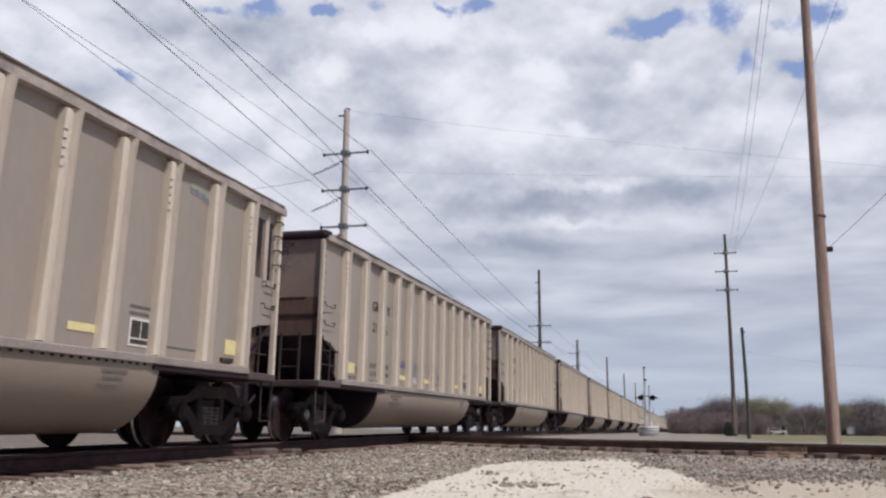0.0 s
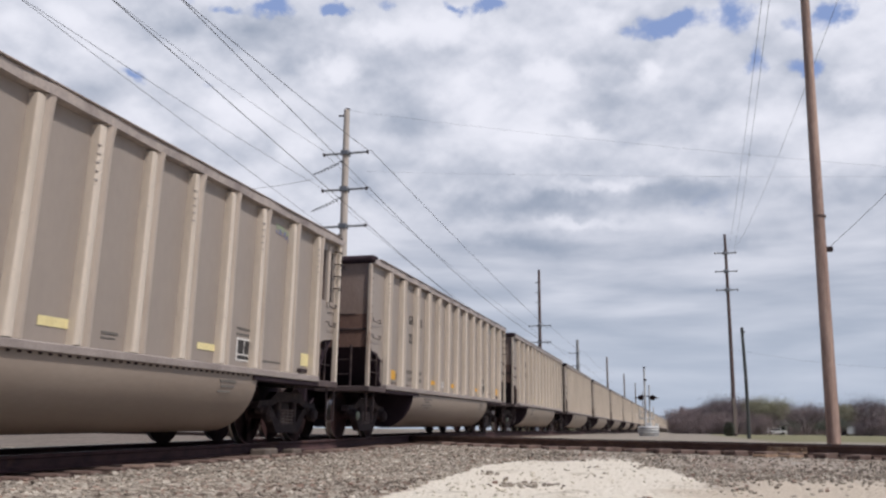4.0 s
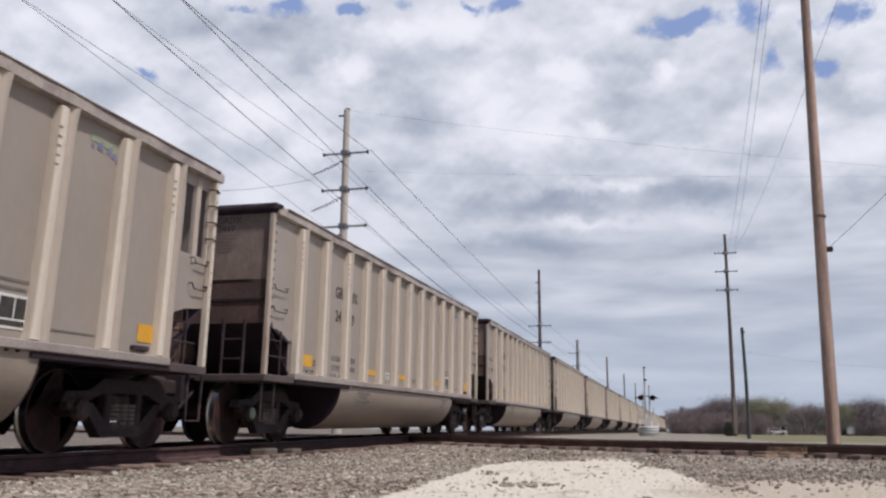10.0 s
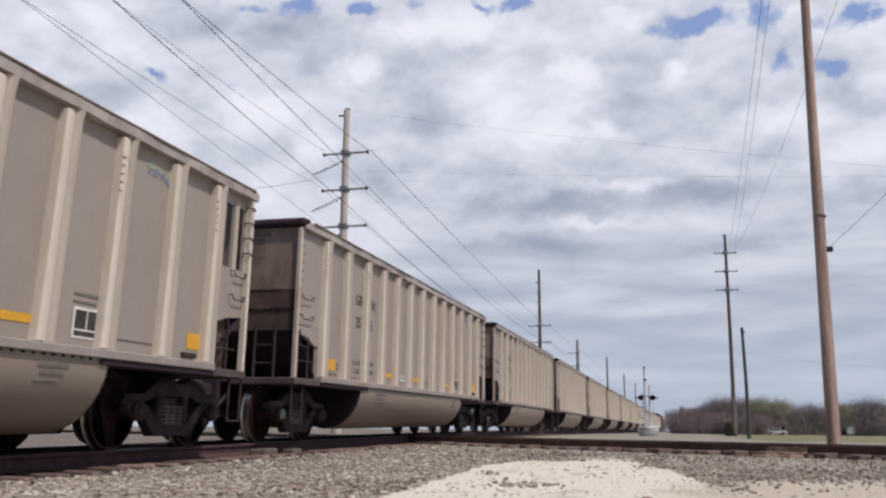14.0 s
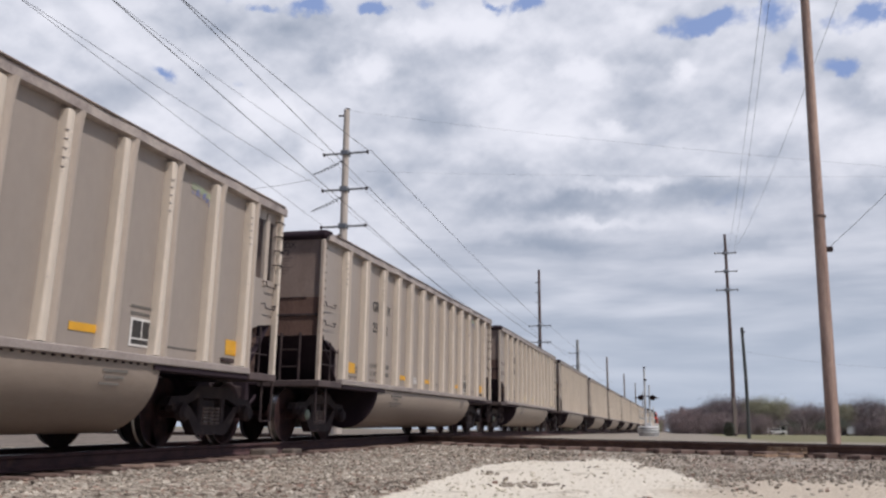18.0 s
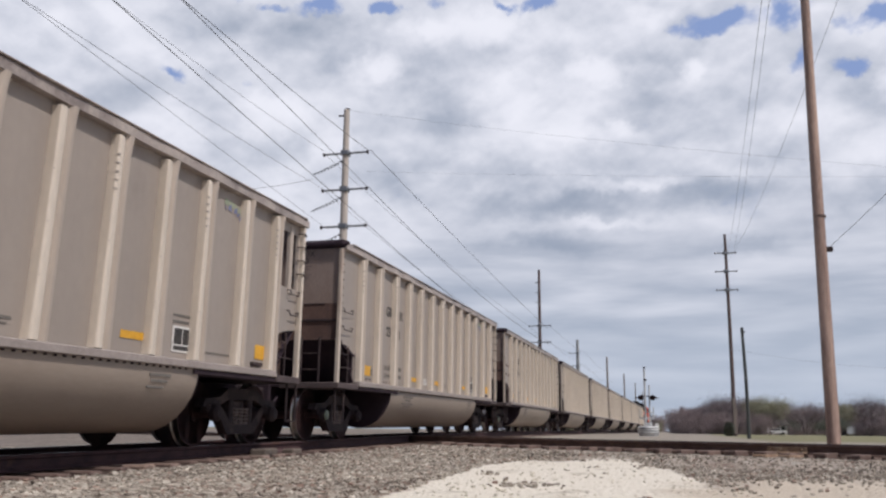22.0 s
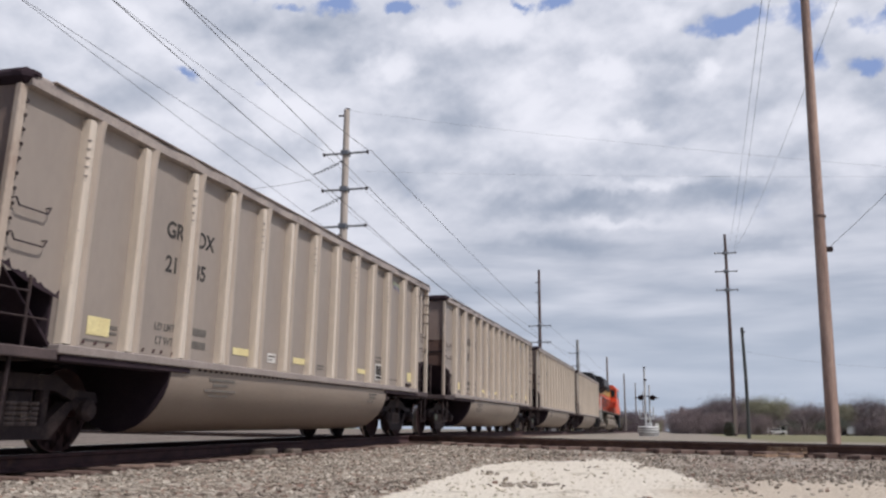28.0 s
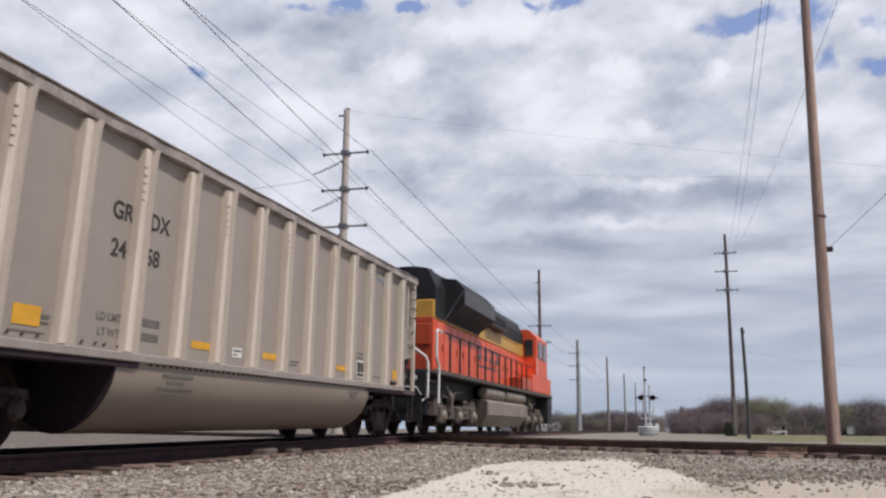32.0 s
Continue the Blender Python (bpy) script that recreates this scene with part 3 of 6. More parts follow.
def wheelset():
    """Axle and two flanged wheels, centred; bright treads are a second material."""
    m = Mesh()
    m.turn([(0.07, -1.05), (0.07, 1.05)], 0, (0, 0, 0), 12)
    for s in (-1, 1):
        m.turn([(0.0, s * 0.82), (0.11, s * 0.82), (0.125, s * 0.765), (0.2, s * 0.722), (0.345, s * 0.715), (0.37, s * 0.735), (0.385, s * 0.80), (0.43, s * 0.80)], 0, (0, 0, 0), 32)
        m.turn([(0.43, s * 0.80), (0.455, s * 0.795), (0.462, s * 0.715), (0.488, s * 0.70), (0.485, s * 0.675), (0.42, s * 0.668), (0.3, s * 0.70), (0.0, s * 0.71)], 0, (0, 0, 0), 28)
    me = m.data("wheelset", [WHEEL, TREAD], 40)
    for poly in me.polygons:
        r = math.hypot(poly.center.y, poly.center.z)
        if r > 0.44 and abs(poly.center.x) > 0.70:
            poly.material_index = 1
    return me


def side_frame(sgn):
    """Cast truck side: arched top, sunken windows, journal ends, spring nest."""
    x0, x1 = sgn * 0.93, sgn * 1.07
    a, b = min(x0, x1), max(x0, x1)
    m = Mesh()
    m.prism([(-1.15, 0.55), (-1.1, 0.66), (-0.7, 0.68), (-0.45, 0.82), (0.45, 0.82), (0.7, 0.68), (1.1, 0.66), (1.15, 0.55), (0.75, 0.55), (0.42, 0.66), (-0.42, 0.66), (-0.75, 0.55)], 0, a, b)
    m.prism([(-0.8, 0.55), (-0.62, 0.55), (-0.3, 0.30), (0.3, 0.30), (0.62, 0.55), (0.8, 0.55), (0.42, 0.16), (-0.42, 0.16)], 0, a, b)
    for y in (-0.3, 0.3):
        m.box(a + 0.01, y - 0.06, 0.28, b - 0.01, y + 0.06, 0.68, 0.02)
    return m


def springs(sgn):
    m = Mesh()
    for y in (-0.16, 0.0, 0.16):
        for k in range(5):
            m.turn([(0.075, 0.0), (0.085, 0.02), (0.075, 0.04)], 2, (sgn * 1.0, y, 0.3 + 0.05 * k), 10)
    return m


def bearing(sgn):
    m = Mesh()
    m.turn([(0.0, sgn * 1.2), (0.08, sgn * 1.2), (0.1, sgn * 1.17), (0.12, sgn * 1.16), (0.12, sgn * 1.08)], 0, (0, 0, 0), 14)
    m.box(min(sgn * 0.95, sgn * 1.1), -0.16, 0.0, max(sgn * 0.95, sgn * 1.1), 0.16, 0.14, 0.03)
    return m


WS = wheelset()
FRAME = {s: side_frame(s).data("side_frame", STEEL, 30) for s in (-1, 1)}
SPRING_DUST = surface("spring_dust", (0.20, 0.16, 0.145), (0.12, 0.092, 0.085), 0.8, 0.0, 6, 50, 0.1)
CAP_GREEN = surface("bearing_cap_green", (0.30, 0.36, 0.27), (0.22, 0.25, 0.20), 0.5, 0.1, 8, 60, 0.1, (0.08, 0.07, 0.06), 0.3)
BEARING_COVER = Mesh().turn([(0.0, 1.225), (0.05, 1.225), (0.085, 1.205), (0.09, 1.19)], 0, (0, 0, 0), 16).data("bearing_cover", CAP_GREEN, 30)
SPRING = {s: springs(s).data("spring_nest", SPRING_DUST, 30) for s in (-1, 1)}
BEARING = {s: bearing(s).data("bearing_cap", STEEL, 30) for s in (-1, 1)}
BOLSTER = Mesh().box(-1.0, -0.2, 0.42, 1.0, 0.2, 0.66, 0.03).box(-0.4, -0.25, 0.62, 0.4, 0.25, 0.72, 0.02).data("bolster", STEEL)


def truck(parent, y):
    t = new("truck")
    t.parent = parent
    t.location = (0, y, 0)
    t["label"] = "dark cast-steel two-axle truck"
    for s in (-1, 1):
        part("side_frame", FRAME[s], None, t)
        part("spring_nest", SPRING[s], None, t)
        for dy in (-0.89, 0.89):
            part("bearing_cap", BEARING[s], None, t, at=pose(0, dy, 0.46))
            if s > 0 and dy < 0 and y < 5:
                part("bearing_cover", BEARING_COVER, None, t, "faded green bearing cover", at=pose(0, dy, 0.46))
    part("bolster", BOLSTER, None, t)
    for dy in (-0.89, 0.89):
        part("wheelset", WS, None, t, "rusty wheelset with bright worn treads", at=pose(0, dy, 0.46))
    return t


def tub_mesh(sgn):
    """One of the two hanging bathtubs, rounded below, with shallow bulged ends."""
    def ring(y, k):
        out = []
        for i in range(15):
            a = math.pi * i / 14
            c, h = math.cos(a), math.sin(a)
            x = 0.80 + 0.72 * c * (1 if c > 0 else 0.9)
            z = 0.94 - 0.73 * k * h ** 1.15
            out.append((sgn * x, y, z))
        return [(sgn * 1.52, y, 1.05)] + out + [(sgn * 0.152, y, 1.05)]
    m = Mesh().loft([ring(2.98, 1.0), ring(6.0, 1.0), ring(9.0, 1.0), ring(11.22, 1.0)], caps=False)
    ends = [Mesh().loft([ring(y + 0.004 * d, 0.995), ring(y + 0.03 * d, 0.985)]) for y, d in ((2.98, -1), (11.22, 1))]
    return m, ends


def tub_side(z):
    """How far out the tub's skin lies at height z."""
    h = ((0.94 - z) / 0.73) ** (1 / 1.15)
    return 0.80 + 0.72 * math.sqrt(1 - h * h)


def gondola():
    """One bathtub coal gondola; y runs from its leading end, z from the rail tops."""
    g = thing("coal_gondola", "tan-grey ribbed coal gondola with dusty dark ends on the track", "freight car", group="gondolas of the coal train")
    rib = rib_mesh().data("rib", [RIB, RIB_DIM], 50)
    # lip faces get the dimmer copy: light and shade put into the colour
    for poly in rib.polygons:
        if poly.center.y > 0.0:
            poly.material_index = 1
    rungs, rivets = rung_mesh().data("rung_strip", SILL), rivet_mesh().data("rivet_strip", SILL)
    ribm = rib.copy()
    ribm.transform(Matrix.Diagonal((-1, 1, 1, 1)))
    ribm.flip_normals()
    for s in (1, -1):
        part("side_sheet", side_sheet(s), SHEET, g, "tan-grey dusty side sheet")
        for i, at_y in enumerate(RIB_Y):
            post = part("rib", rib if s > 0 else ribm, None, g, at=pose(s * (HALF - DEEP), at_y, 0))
            if s > 0:
                part("rivet_strip", rivets, None, post, at=pose(0.001, -0.078, 0))
                if i % 2 == 0:
                    part("rung_strip", rungs, None, post, at=pose(-0.015, -0.128, 0))
        x0, x1 = sorted((s * (HALF - 0.18), s * (HALF - 0.005)))
        ch = Mesh()
        # the upper rail, knocked and slightly wavy along its length
        rr = random.Random(7)
        rings = []
        for i in range(31):
            y = 14.6 * i / 30
            dz, dx = rr.uniform(-0.008, 0.008), rr.uniform(-0.022, 0.008)
            rings.append([(x0 + dx, y, 3.585 + dz), (x1 + dx, y, 3.595 + dz), (x1 + dx, y, 3.70 + dz), (x1 + dx - 0.02 * s, y, 3.735 + dz), (x0 + dx + 0.02 * s, y, 3.735 + dz), (x0 + dx, y, 3.71 + dz)] if s > 0 else
                         [(x1 + dx, y, 3.585 + dz), (x0 + dx, y, 3.595 + dz), (x0 + dx, y, 3.70 + dz), (x0 + dx + 0.02, y, 3.735 + dz), (x1 + dx - 0.02, y, 3.735 + dz), (x1 + dx, y, 3.71 + dz)])
        part("top_chord", ch.loft(rings), CHORD, g, "dented bare-metal top chord")
        xa, xb = sorted((s * (HALF - 0.16), s * (HALF + 0.006)))
        part("chord_coping", Mesh().box(xa, 0.3, 3.724, xb, 14.45, 3.742, 0.006), CHORD, g, "worn coping along the chord")
        x0, x1 = sorted((s * (HALF - 0.2), s * (HALF + 0.005)))
        part("side_sill", Mesh().box(x0, 0.86, 1.02, x1, 13.42, 1.118, 0.012), SILL, g, "dusty grey side sill")
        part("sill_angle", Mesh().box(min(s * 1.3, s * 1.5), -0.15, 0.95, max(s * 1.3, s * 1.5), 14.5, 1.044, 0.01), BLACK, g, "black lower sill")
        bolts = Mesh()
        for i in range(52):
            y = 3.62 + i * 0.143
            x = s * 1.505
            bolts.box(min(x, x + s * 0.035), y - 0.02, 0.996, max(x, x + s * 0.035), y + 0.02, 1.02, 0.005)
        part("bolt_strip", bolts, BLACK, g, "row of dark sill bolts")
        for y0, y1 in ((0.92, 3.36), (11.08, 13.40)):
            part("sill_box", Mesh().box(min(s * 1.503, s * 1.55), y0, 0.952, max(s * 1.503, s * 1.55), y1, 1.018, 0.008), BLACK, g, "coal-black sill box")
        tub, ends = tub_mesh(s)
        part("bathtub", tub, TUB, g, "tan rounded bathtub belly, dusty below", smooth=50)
        # belly ends coloured black for grime and the shade beneath the body
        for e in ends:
            part("bathtub_end", e, BLACK, g, "grimy belly end, blackened for shade")
        # leading corner: thin rusty edge with tooth-like bolts, pale foot below the cut-out
        x0, x1 = sorted((s * (HALF - DEEP - 0.04), s * (HALF - DEEP + 0.03)))
        part("corner_post", Mesh().box(x0, -0.065, 0.95, x1, 0.035, 3.6, 0.01), CORNER, g, "worn beige corner post, rusting towards its foot")
        x0, x1 = sorted((s * (HALF - 0.12), s * (HALF - 0.03)))
        part("corner_post", Mesh().box(x0, 14.41, 0.95, x1, 14.5, 3.6, 0.012), RIB, g, "pale corner post with dark bolts")
        pb = Mesh()
        for k in range(11):
            z, xx = 1.95 + 0.15 * k, s * (HALF - DEEP)
            pb.box(min(xx, xx + s * 0.03), 0.038, z - 0.016, max(xx, xx + s * 0.03), 0.075, z + 0.016, 0.004)
        for k in range(6):
            z, xx = 1.17 + 0.1 * k, s * (HALF - DEEP)
            pb.prism([(1.034, z - 0.005), (1.034, z + 0.012), (1.062, z + 0.008), (1.062, z)], 0, min(xx, xx + s * 0.03), max(xx, xx + s * 0.03))
        for k in range(15):
            z, xx = 1.15 + 0.165 * k, s * (HALF - 0.031)
            pb.box(min(xx, xx + s * 0.01), 14.44, z, max(xx, xx + s * 0.008), 14.458, z + 0.016, 0.002)
        part("bolt_strip", pb, STEEL, g)
        for z in (2.75, 2.98, 3.21, 3.44):
            xx = s * (HALF - 0.02)
            part("corner_rung", Mesh().tube([(s * (HALF - 0.12), 14.34, z + 0.02), (xx, 14.38, z + 0.02), (xx, 14.5, z), (s * (HALF - 0.14), 14.56, z)], 0.011, 5), STEEL, g)
        x0, x1 = sorted((s * (HALF - 0.32), s * (HALF - 0.24)))
        part("inner_post", Mesh().turn([(0.0, 1.06), (0.16, 1.06), (0.16, 1.5), (0.17, 1.51), (0.17, 1.53), (0.16, 1.54), (0.16, 1.84), (0.0, 1.86)], 2, (s * (HALF - 0.36), 14.02, 0), 16), RUST_PALE, g, "brown dusty upright cylinder", smooth=40)
        # ragged coal stain along the edge of the leading cut-out
        rs, edge, tops = random.Random(3), [], []
        for k in range(19):
            t = k / 18
            y, z = 0.05 + 0.84 * t, 1.83 - 0.24 * t - 0.03 * math.sin(3 * t)
            edge.append((y, z - 0.004))
            tops.append((y, z + rs.uniform(0.01, 0.05) + 0.05 * (rs.random() < 0.2)))
        xx = s * (HALF - DEEP + 0.002)
        part("coal_stain", Mesh().prism(edge + tops[::-1], 0, min(xx, xx + s * 0.002), max(xx, xx + s * 0.002)), BLACK, g)
        x0, x1 = sorted((s * (HALF - 0.149), s * (HALF - 0.06)))
        part("route_card_holder", Mesh().box(x0, 12.75, 1.16, x1, 13.05, 1.22, 0.01), STEEL, g)
        tabs = Mesh()
        for ys in ((1.32, 1.52, 1.73, 1.95), (2.4, 2.62, 2.78, 3.02), (4.08,), (5.06,), (6.08,), (7.1,), (8.1,), (9.1,), (10.1,)):
            for y in ys:
                xx = s * (HALF - DEEP)
                tabs.prism([(y, 1.165), (y + 0.04, 1.165), (y + 0.06, 1.21), (y + 0.025, 1.2)], 0, min(xx, xx + s * 0.01), max(xx, xx + s * 0.01))
        part("weld_tabs", tabs, RUST, g, "dark weld tabs along the sheet's foot")
        # bar between the rear openings
        x0, x1 = sorted((s * (HALF - 0.17), s * (HALF - 0.10)))
        part("opening_bar", Mesh().box(x0, 13.95, 2.4, x1, 14.09, 3.53, 0.01), RIB_DIM, g)
        part("opening_edge", Mesh().box(x0, 14.36, 2.4, x1, 14.405, 3.53, 0.01), RIB_DIM, g)
        for y0, y1 in ((0.06, 0.55), (13.95, 14.4)):
            for z in (2.12, 2.46):
                xx = s * (HALF - 0.06)
                xi = s * (HALF - 0.14)
                part("grab_iron", Mesh().tube([(xi, y0, z), (xx, y0, z), (xx, y0 + 0.05, z - 0.07), (xx, y1 - 0.04, z - 0.07), (xx, y1, z), (xi, y1, z)], 0.009, 6), BLACK, g)
        # ladders and stirrup steps at the end cut-outs
        for y in (0.45, 13.95):
            xx = s * (HALF - 0.1)
            part("handrail", Mesh().tube([(xx, y, 1.0), (xx, y, 1.75), (xx - s * 0.1, y, 1.8)], 0.018, 6).tube([(xx, y - 0.4, 1.35), (xx, y + 0.3, 1.35)], 0.012, 6).tube([(xx, y - 0.4, 1.6), (xx, y, 1.6)], 0.012, 6), STEEL, g)
        for y in (0.1, 14.35):
            xx = s * (HALF - 0.1)
            part("stirrup_step", Mesh().tube([(xx, y - 0.22, 1.0), (xx, y - 0.2, 0.36), (xx, y + 0.2, 0.36), (xx, y + 0.22, 1.0)], 0.02, 6), STEEL, g)
        x0, x1 = sorted((s * 0.4, s * (HALF - 0.02)))
        for y in (-0.18, 13.46):
            part("end_platform", Mesh().box(x0, y, 0.95, x1, y + 1.06, 1.06, 0.012), DECK, g, "dusty grey end platform")
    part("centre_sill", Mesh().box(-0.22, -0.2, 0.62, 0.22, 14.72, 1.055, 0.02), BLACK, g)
    # black plates added to block the bright gap below the car's ends
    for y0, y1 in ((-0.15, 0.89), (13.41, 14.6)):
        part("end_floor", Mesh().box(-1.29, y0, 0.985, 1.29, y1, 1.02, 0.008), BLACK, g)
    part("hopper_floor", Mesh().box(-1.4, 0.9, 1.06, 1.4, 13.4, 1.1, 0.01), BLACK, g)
    for y, d in ((0.0, 1), (14.45, -1)):
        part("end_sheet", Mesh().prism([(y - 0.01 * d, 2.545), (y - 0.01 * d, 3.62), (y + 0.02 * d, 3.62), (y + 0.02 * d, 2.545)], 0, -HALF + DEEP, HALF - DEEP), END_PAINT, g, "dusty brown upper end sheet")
        # lower panel darker: grime, plus the gap's shade put into its colour
        part("end_sheet", Mesh().prism([(y - 0.01 * d, 1.86), (y - 0.01 * d, 2.544), (y + 0.02 * d, 2.544), (y + 0.02 * d, 1.86)], 0, -HALF + DEEP, HALF - DEEP), GRIME_SHADE, g, "grimy lower end sheet with shade in its colour")
        # slope sheet coloured black so that the cut-out reads as deep shade
        part("slope_sheet", Mesh().prism([(y + 0.02 * d, 1.859), (y + 0.04 * d, 1.859), (y + 0.9 * d, 1.1), (y + 0.87 * d, 1.08)], 0, -HALF + 0.13, HALF - 0.13), BLACK, g, "coal-black slope sheet with recess shade in its colour")
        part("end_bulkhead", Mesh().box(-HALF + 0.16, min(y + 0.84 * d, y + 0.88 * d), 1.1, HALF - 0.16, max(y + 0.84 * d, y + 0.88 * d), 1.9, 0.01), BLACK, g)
        part("end_cap", Mesh().box(-HALF + 0.02, min(y - 0.09 * d, y + 0.12 * d), 3.61, HALF - 0.02, max(y - 0.09 * d, y + 0.12 * d), 3.775, 0.06), BLACK, g, "black end cap")
        part("end_seam", Mesh().box(-HALF + 0.16, y - 0.022, 2.53, HALF - 0.4, y + 0.022, 2.552, 0.006).box(-HALF + 0.16, y - 0.03, 2.2, HALF - 0.16, y + 0.03, 2.25, 0.008), STEEL, g)
        for xx in (-HALF + 0.15, HALF - 0.15):
            part("corner_cap", Mesh().turn([(0.0, 0.035), (0.1, 0.03), (0.145, 0.01), (0.15, -0.03), (0.0, -0.03)], 2, (xx, y + 0.05 * d, 3.735), 18), BLACK, g, "round black corner cap")
        for xx in (-0.75, 0.75):
            part("end_ladder", Mesh().tube([(xx, y - 0.05 * d, 1.05), (xx, y - 0.05 * d, 1.9)], 0.025, 6).tube([(xx + 0.35, y - 0.05 * d, 1.05), (xx + 0.35, y - 0.05 * d, 1.9)], 0.025, 6).tube([(xx, y - 0.05 * d, 1.3), (xx + 0.35, y - 0.05 * d, 1.3)], 0.015, 6).tube([(xx, y - 0.05 * d, 1.6), (xx + 0.35, y - 0.05 * d, 1.6)], 0.015, 6), STEEL, g)
        part("coupler", Mesh().box(-0.12, min(y - 0.86 * d, y), 0.72, 0.12, max(y - 0.86 * d, y), 0.94, 0.03).box(-0.2, min(y - 0.86 * d, y - 0.55 * d), 0.68, 0.2, max(y - 0.86 * d, y - 0.55 * d), 0.98, 0.05), STEEL, g)
        part("air_hose", Mesh().tube([(0.35, y - 0.1 * d, 0.8), (0.36, y - 0.4 * d, 0.6), (0.3, y - 0.65 * d, 0.35), (0.2, y - 0.82 * d, 0.4)], 0.025, 6), BLACK, g)
    part("air_reservoir", Mesh().turn([(0.0, -0.45), (0.18, -0.42), (0.22, -0.35), (0.22, 0.35), (0.18, 0.42), (0.0, 0.45)], 0, (0.2, 14.2, 1.3), 16), STEEL, g, smooth=40)
    part("air_reservoir", Mesh().turn([(0.0, -0.4), (0.16, -0.37), (0.2, -0.3), (0.2, 0.3), (0.16, 0.37), (0.0, 0.4)], 0, (-0.35, 0.3, 1.42), 16), GRIME_SHADE, g, smooth=40)
    truck(g, 1.1)
    truck(g, 13.35)
    return g


# ---- numbers and decals of each car ----
SHEET_X = HALF - DEEP + 0.004
NUMBERS = ["2183", "2125", "2030", "2109", "2217", "2029", "2366", "2395", "2449", "2278", "2345", "2525", "2230", "2601", "2372", "2028", "2499", "2333", "2433", "2182", "2072", "2135", "2141", "2139", "2458"]
AMBER = {4, 6, 7, 8, 9, 10, 11, 12, 13, 14, 16, 17, 18, 24}
MARK_L, MARK_R = lettering("GR", 0.29, "reporting_mark", INK), lettering("DX", 0.29, "reporting_mark", INK)
END_INK = surface("worn_end_ink", (0.10, 0.075, 0.068), (0.15, 0.115, 0.10), 0.8, 0, 8, 60, 0.0)
END_MARK = lettering("GRDX", 0.15, "end_mark", END_INK)
LT_WT = lettering("LT WT", 0.13, "weight_lettering", FADED)
LD_LMT = lettering("LD LMT", 0.13, "weight_lettering", FADED)


def plate(y0, z0, y1, z1, t=0.003):
    return Mesh().box(0, y0, z0, t, y1, z1, 0.0005)


def bars(rows, x=0.0):
    m = Mesh()
    for y0, z0, y1, z1 in rows:
        m.box(x, y0, z0, x + 0.002, y1, z1, 0.0004)
    return m


DECALS = [
    ("reflector_decal", plate(1.38, 1.27, 1.765, 1.47), "y"), ("reflector_decal", plate(4.58, 1.29, 5.045, 1.39), "y"),
    ("reflector_decal", plate(6.60, 1.29, 7.065, 1.39), "y"), ("reflector_decal", plate(9.59, 1.29, 10.055, 1.38), "y"), ("reflector_decal", plate(12.86, 1.27, 13.34, 1.48), "y"),
    ("notice_plate", plate(5.665, 1.25, 5.945, 1.39), "w"), ("notice_text", bars([(5.70, 1.33, 5.91, 1.36), (5.70, 1.28, 5.83, 1.3)], 0.0032), "f2"),
    ("data_panel", plate(10.64, 1.21, 11.05, 1.54), "w"), ("data_panel", bars([(10.675, 1.31, 10.855, 1.51), (10.875, 1.31, 11.015, 1.51), (10.675, 1.235, 11.015, 1.29)], 0.0032), "k"),
    ("faded_lettering", bars([(1.76, 1.36, 1.9, 1.40), (1.76, 1.3, 1.9, 1.33), (1.34, 1.2, 1.85, 1.22), (3.46, 1.46, 3.82, 1.55), (3.46, 1.29, 3.82, 1.38), (7.6, 1.3, 7.9, 1.33), (7.6, 1.25, 7.85, 1.27), (10.62, 1.66, 11.1, 1.69), (10.62, 1.58, 11.0, 1.61), (11.4, 1.25, 12.1, 1.27)]), "f"),
]
DECAL_DATA = []
for nm, ms, key in DECALS:
    if key == "y":
        DECAL_DATA.append((nm, ms.data(nm, YELLOW), ms.data(nm, PALE)))
    else:
        one = ms.data(nm, {"w": WHITE, "f": FADED, "f2": FADED, "k": INK}[key])
        DECAL_DATA.append((nm, one, one))
TUB_TEXT = Mesh()
for y0, y1, z in ((3.9, 4.6, 0.885), (4.02, 4.42, 0.815), (3.85, 4.68, 0.745), (4.0, 4.5, 0.68), (10.15, 10.6, 0.885), (10.2, 10.55, 0.815), (10.15, 10.5, 0.745)):
    x = tub_side(z) - 1.52
    TUB_TEXT.box(x - 0.006, y0, z, x + 0.004, y1, z + 0.035, 0.0004)
TUB_TEXT = TUB_TEXT.data("tub_lettering", FADED)
END_TEXT = Mesh()
for k in range(6):
    END_TEXT.box(0.5 + 0.02 * (k % 2), -0.014, 3.27 - 0.055 * k, 0.86 - 0.05 * (k % 3), -0.0105, 3.277 - 0.055 * k, 0.0004)
END_TEXT = END_TEXT.data("end_lettering", END_INK)


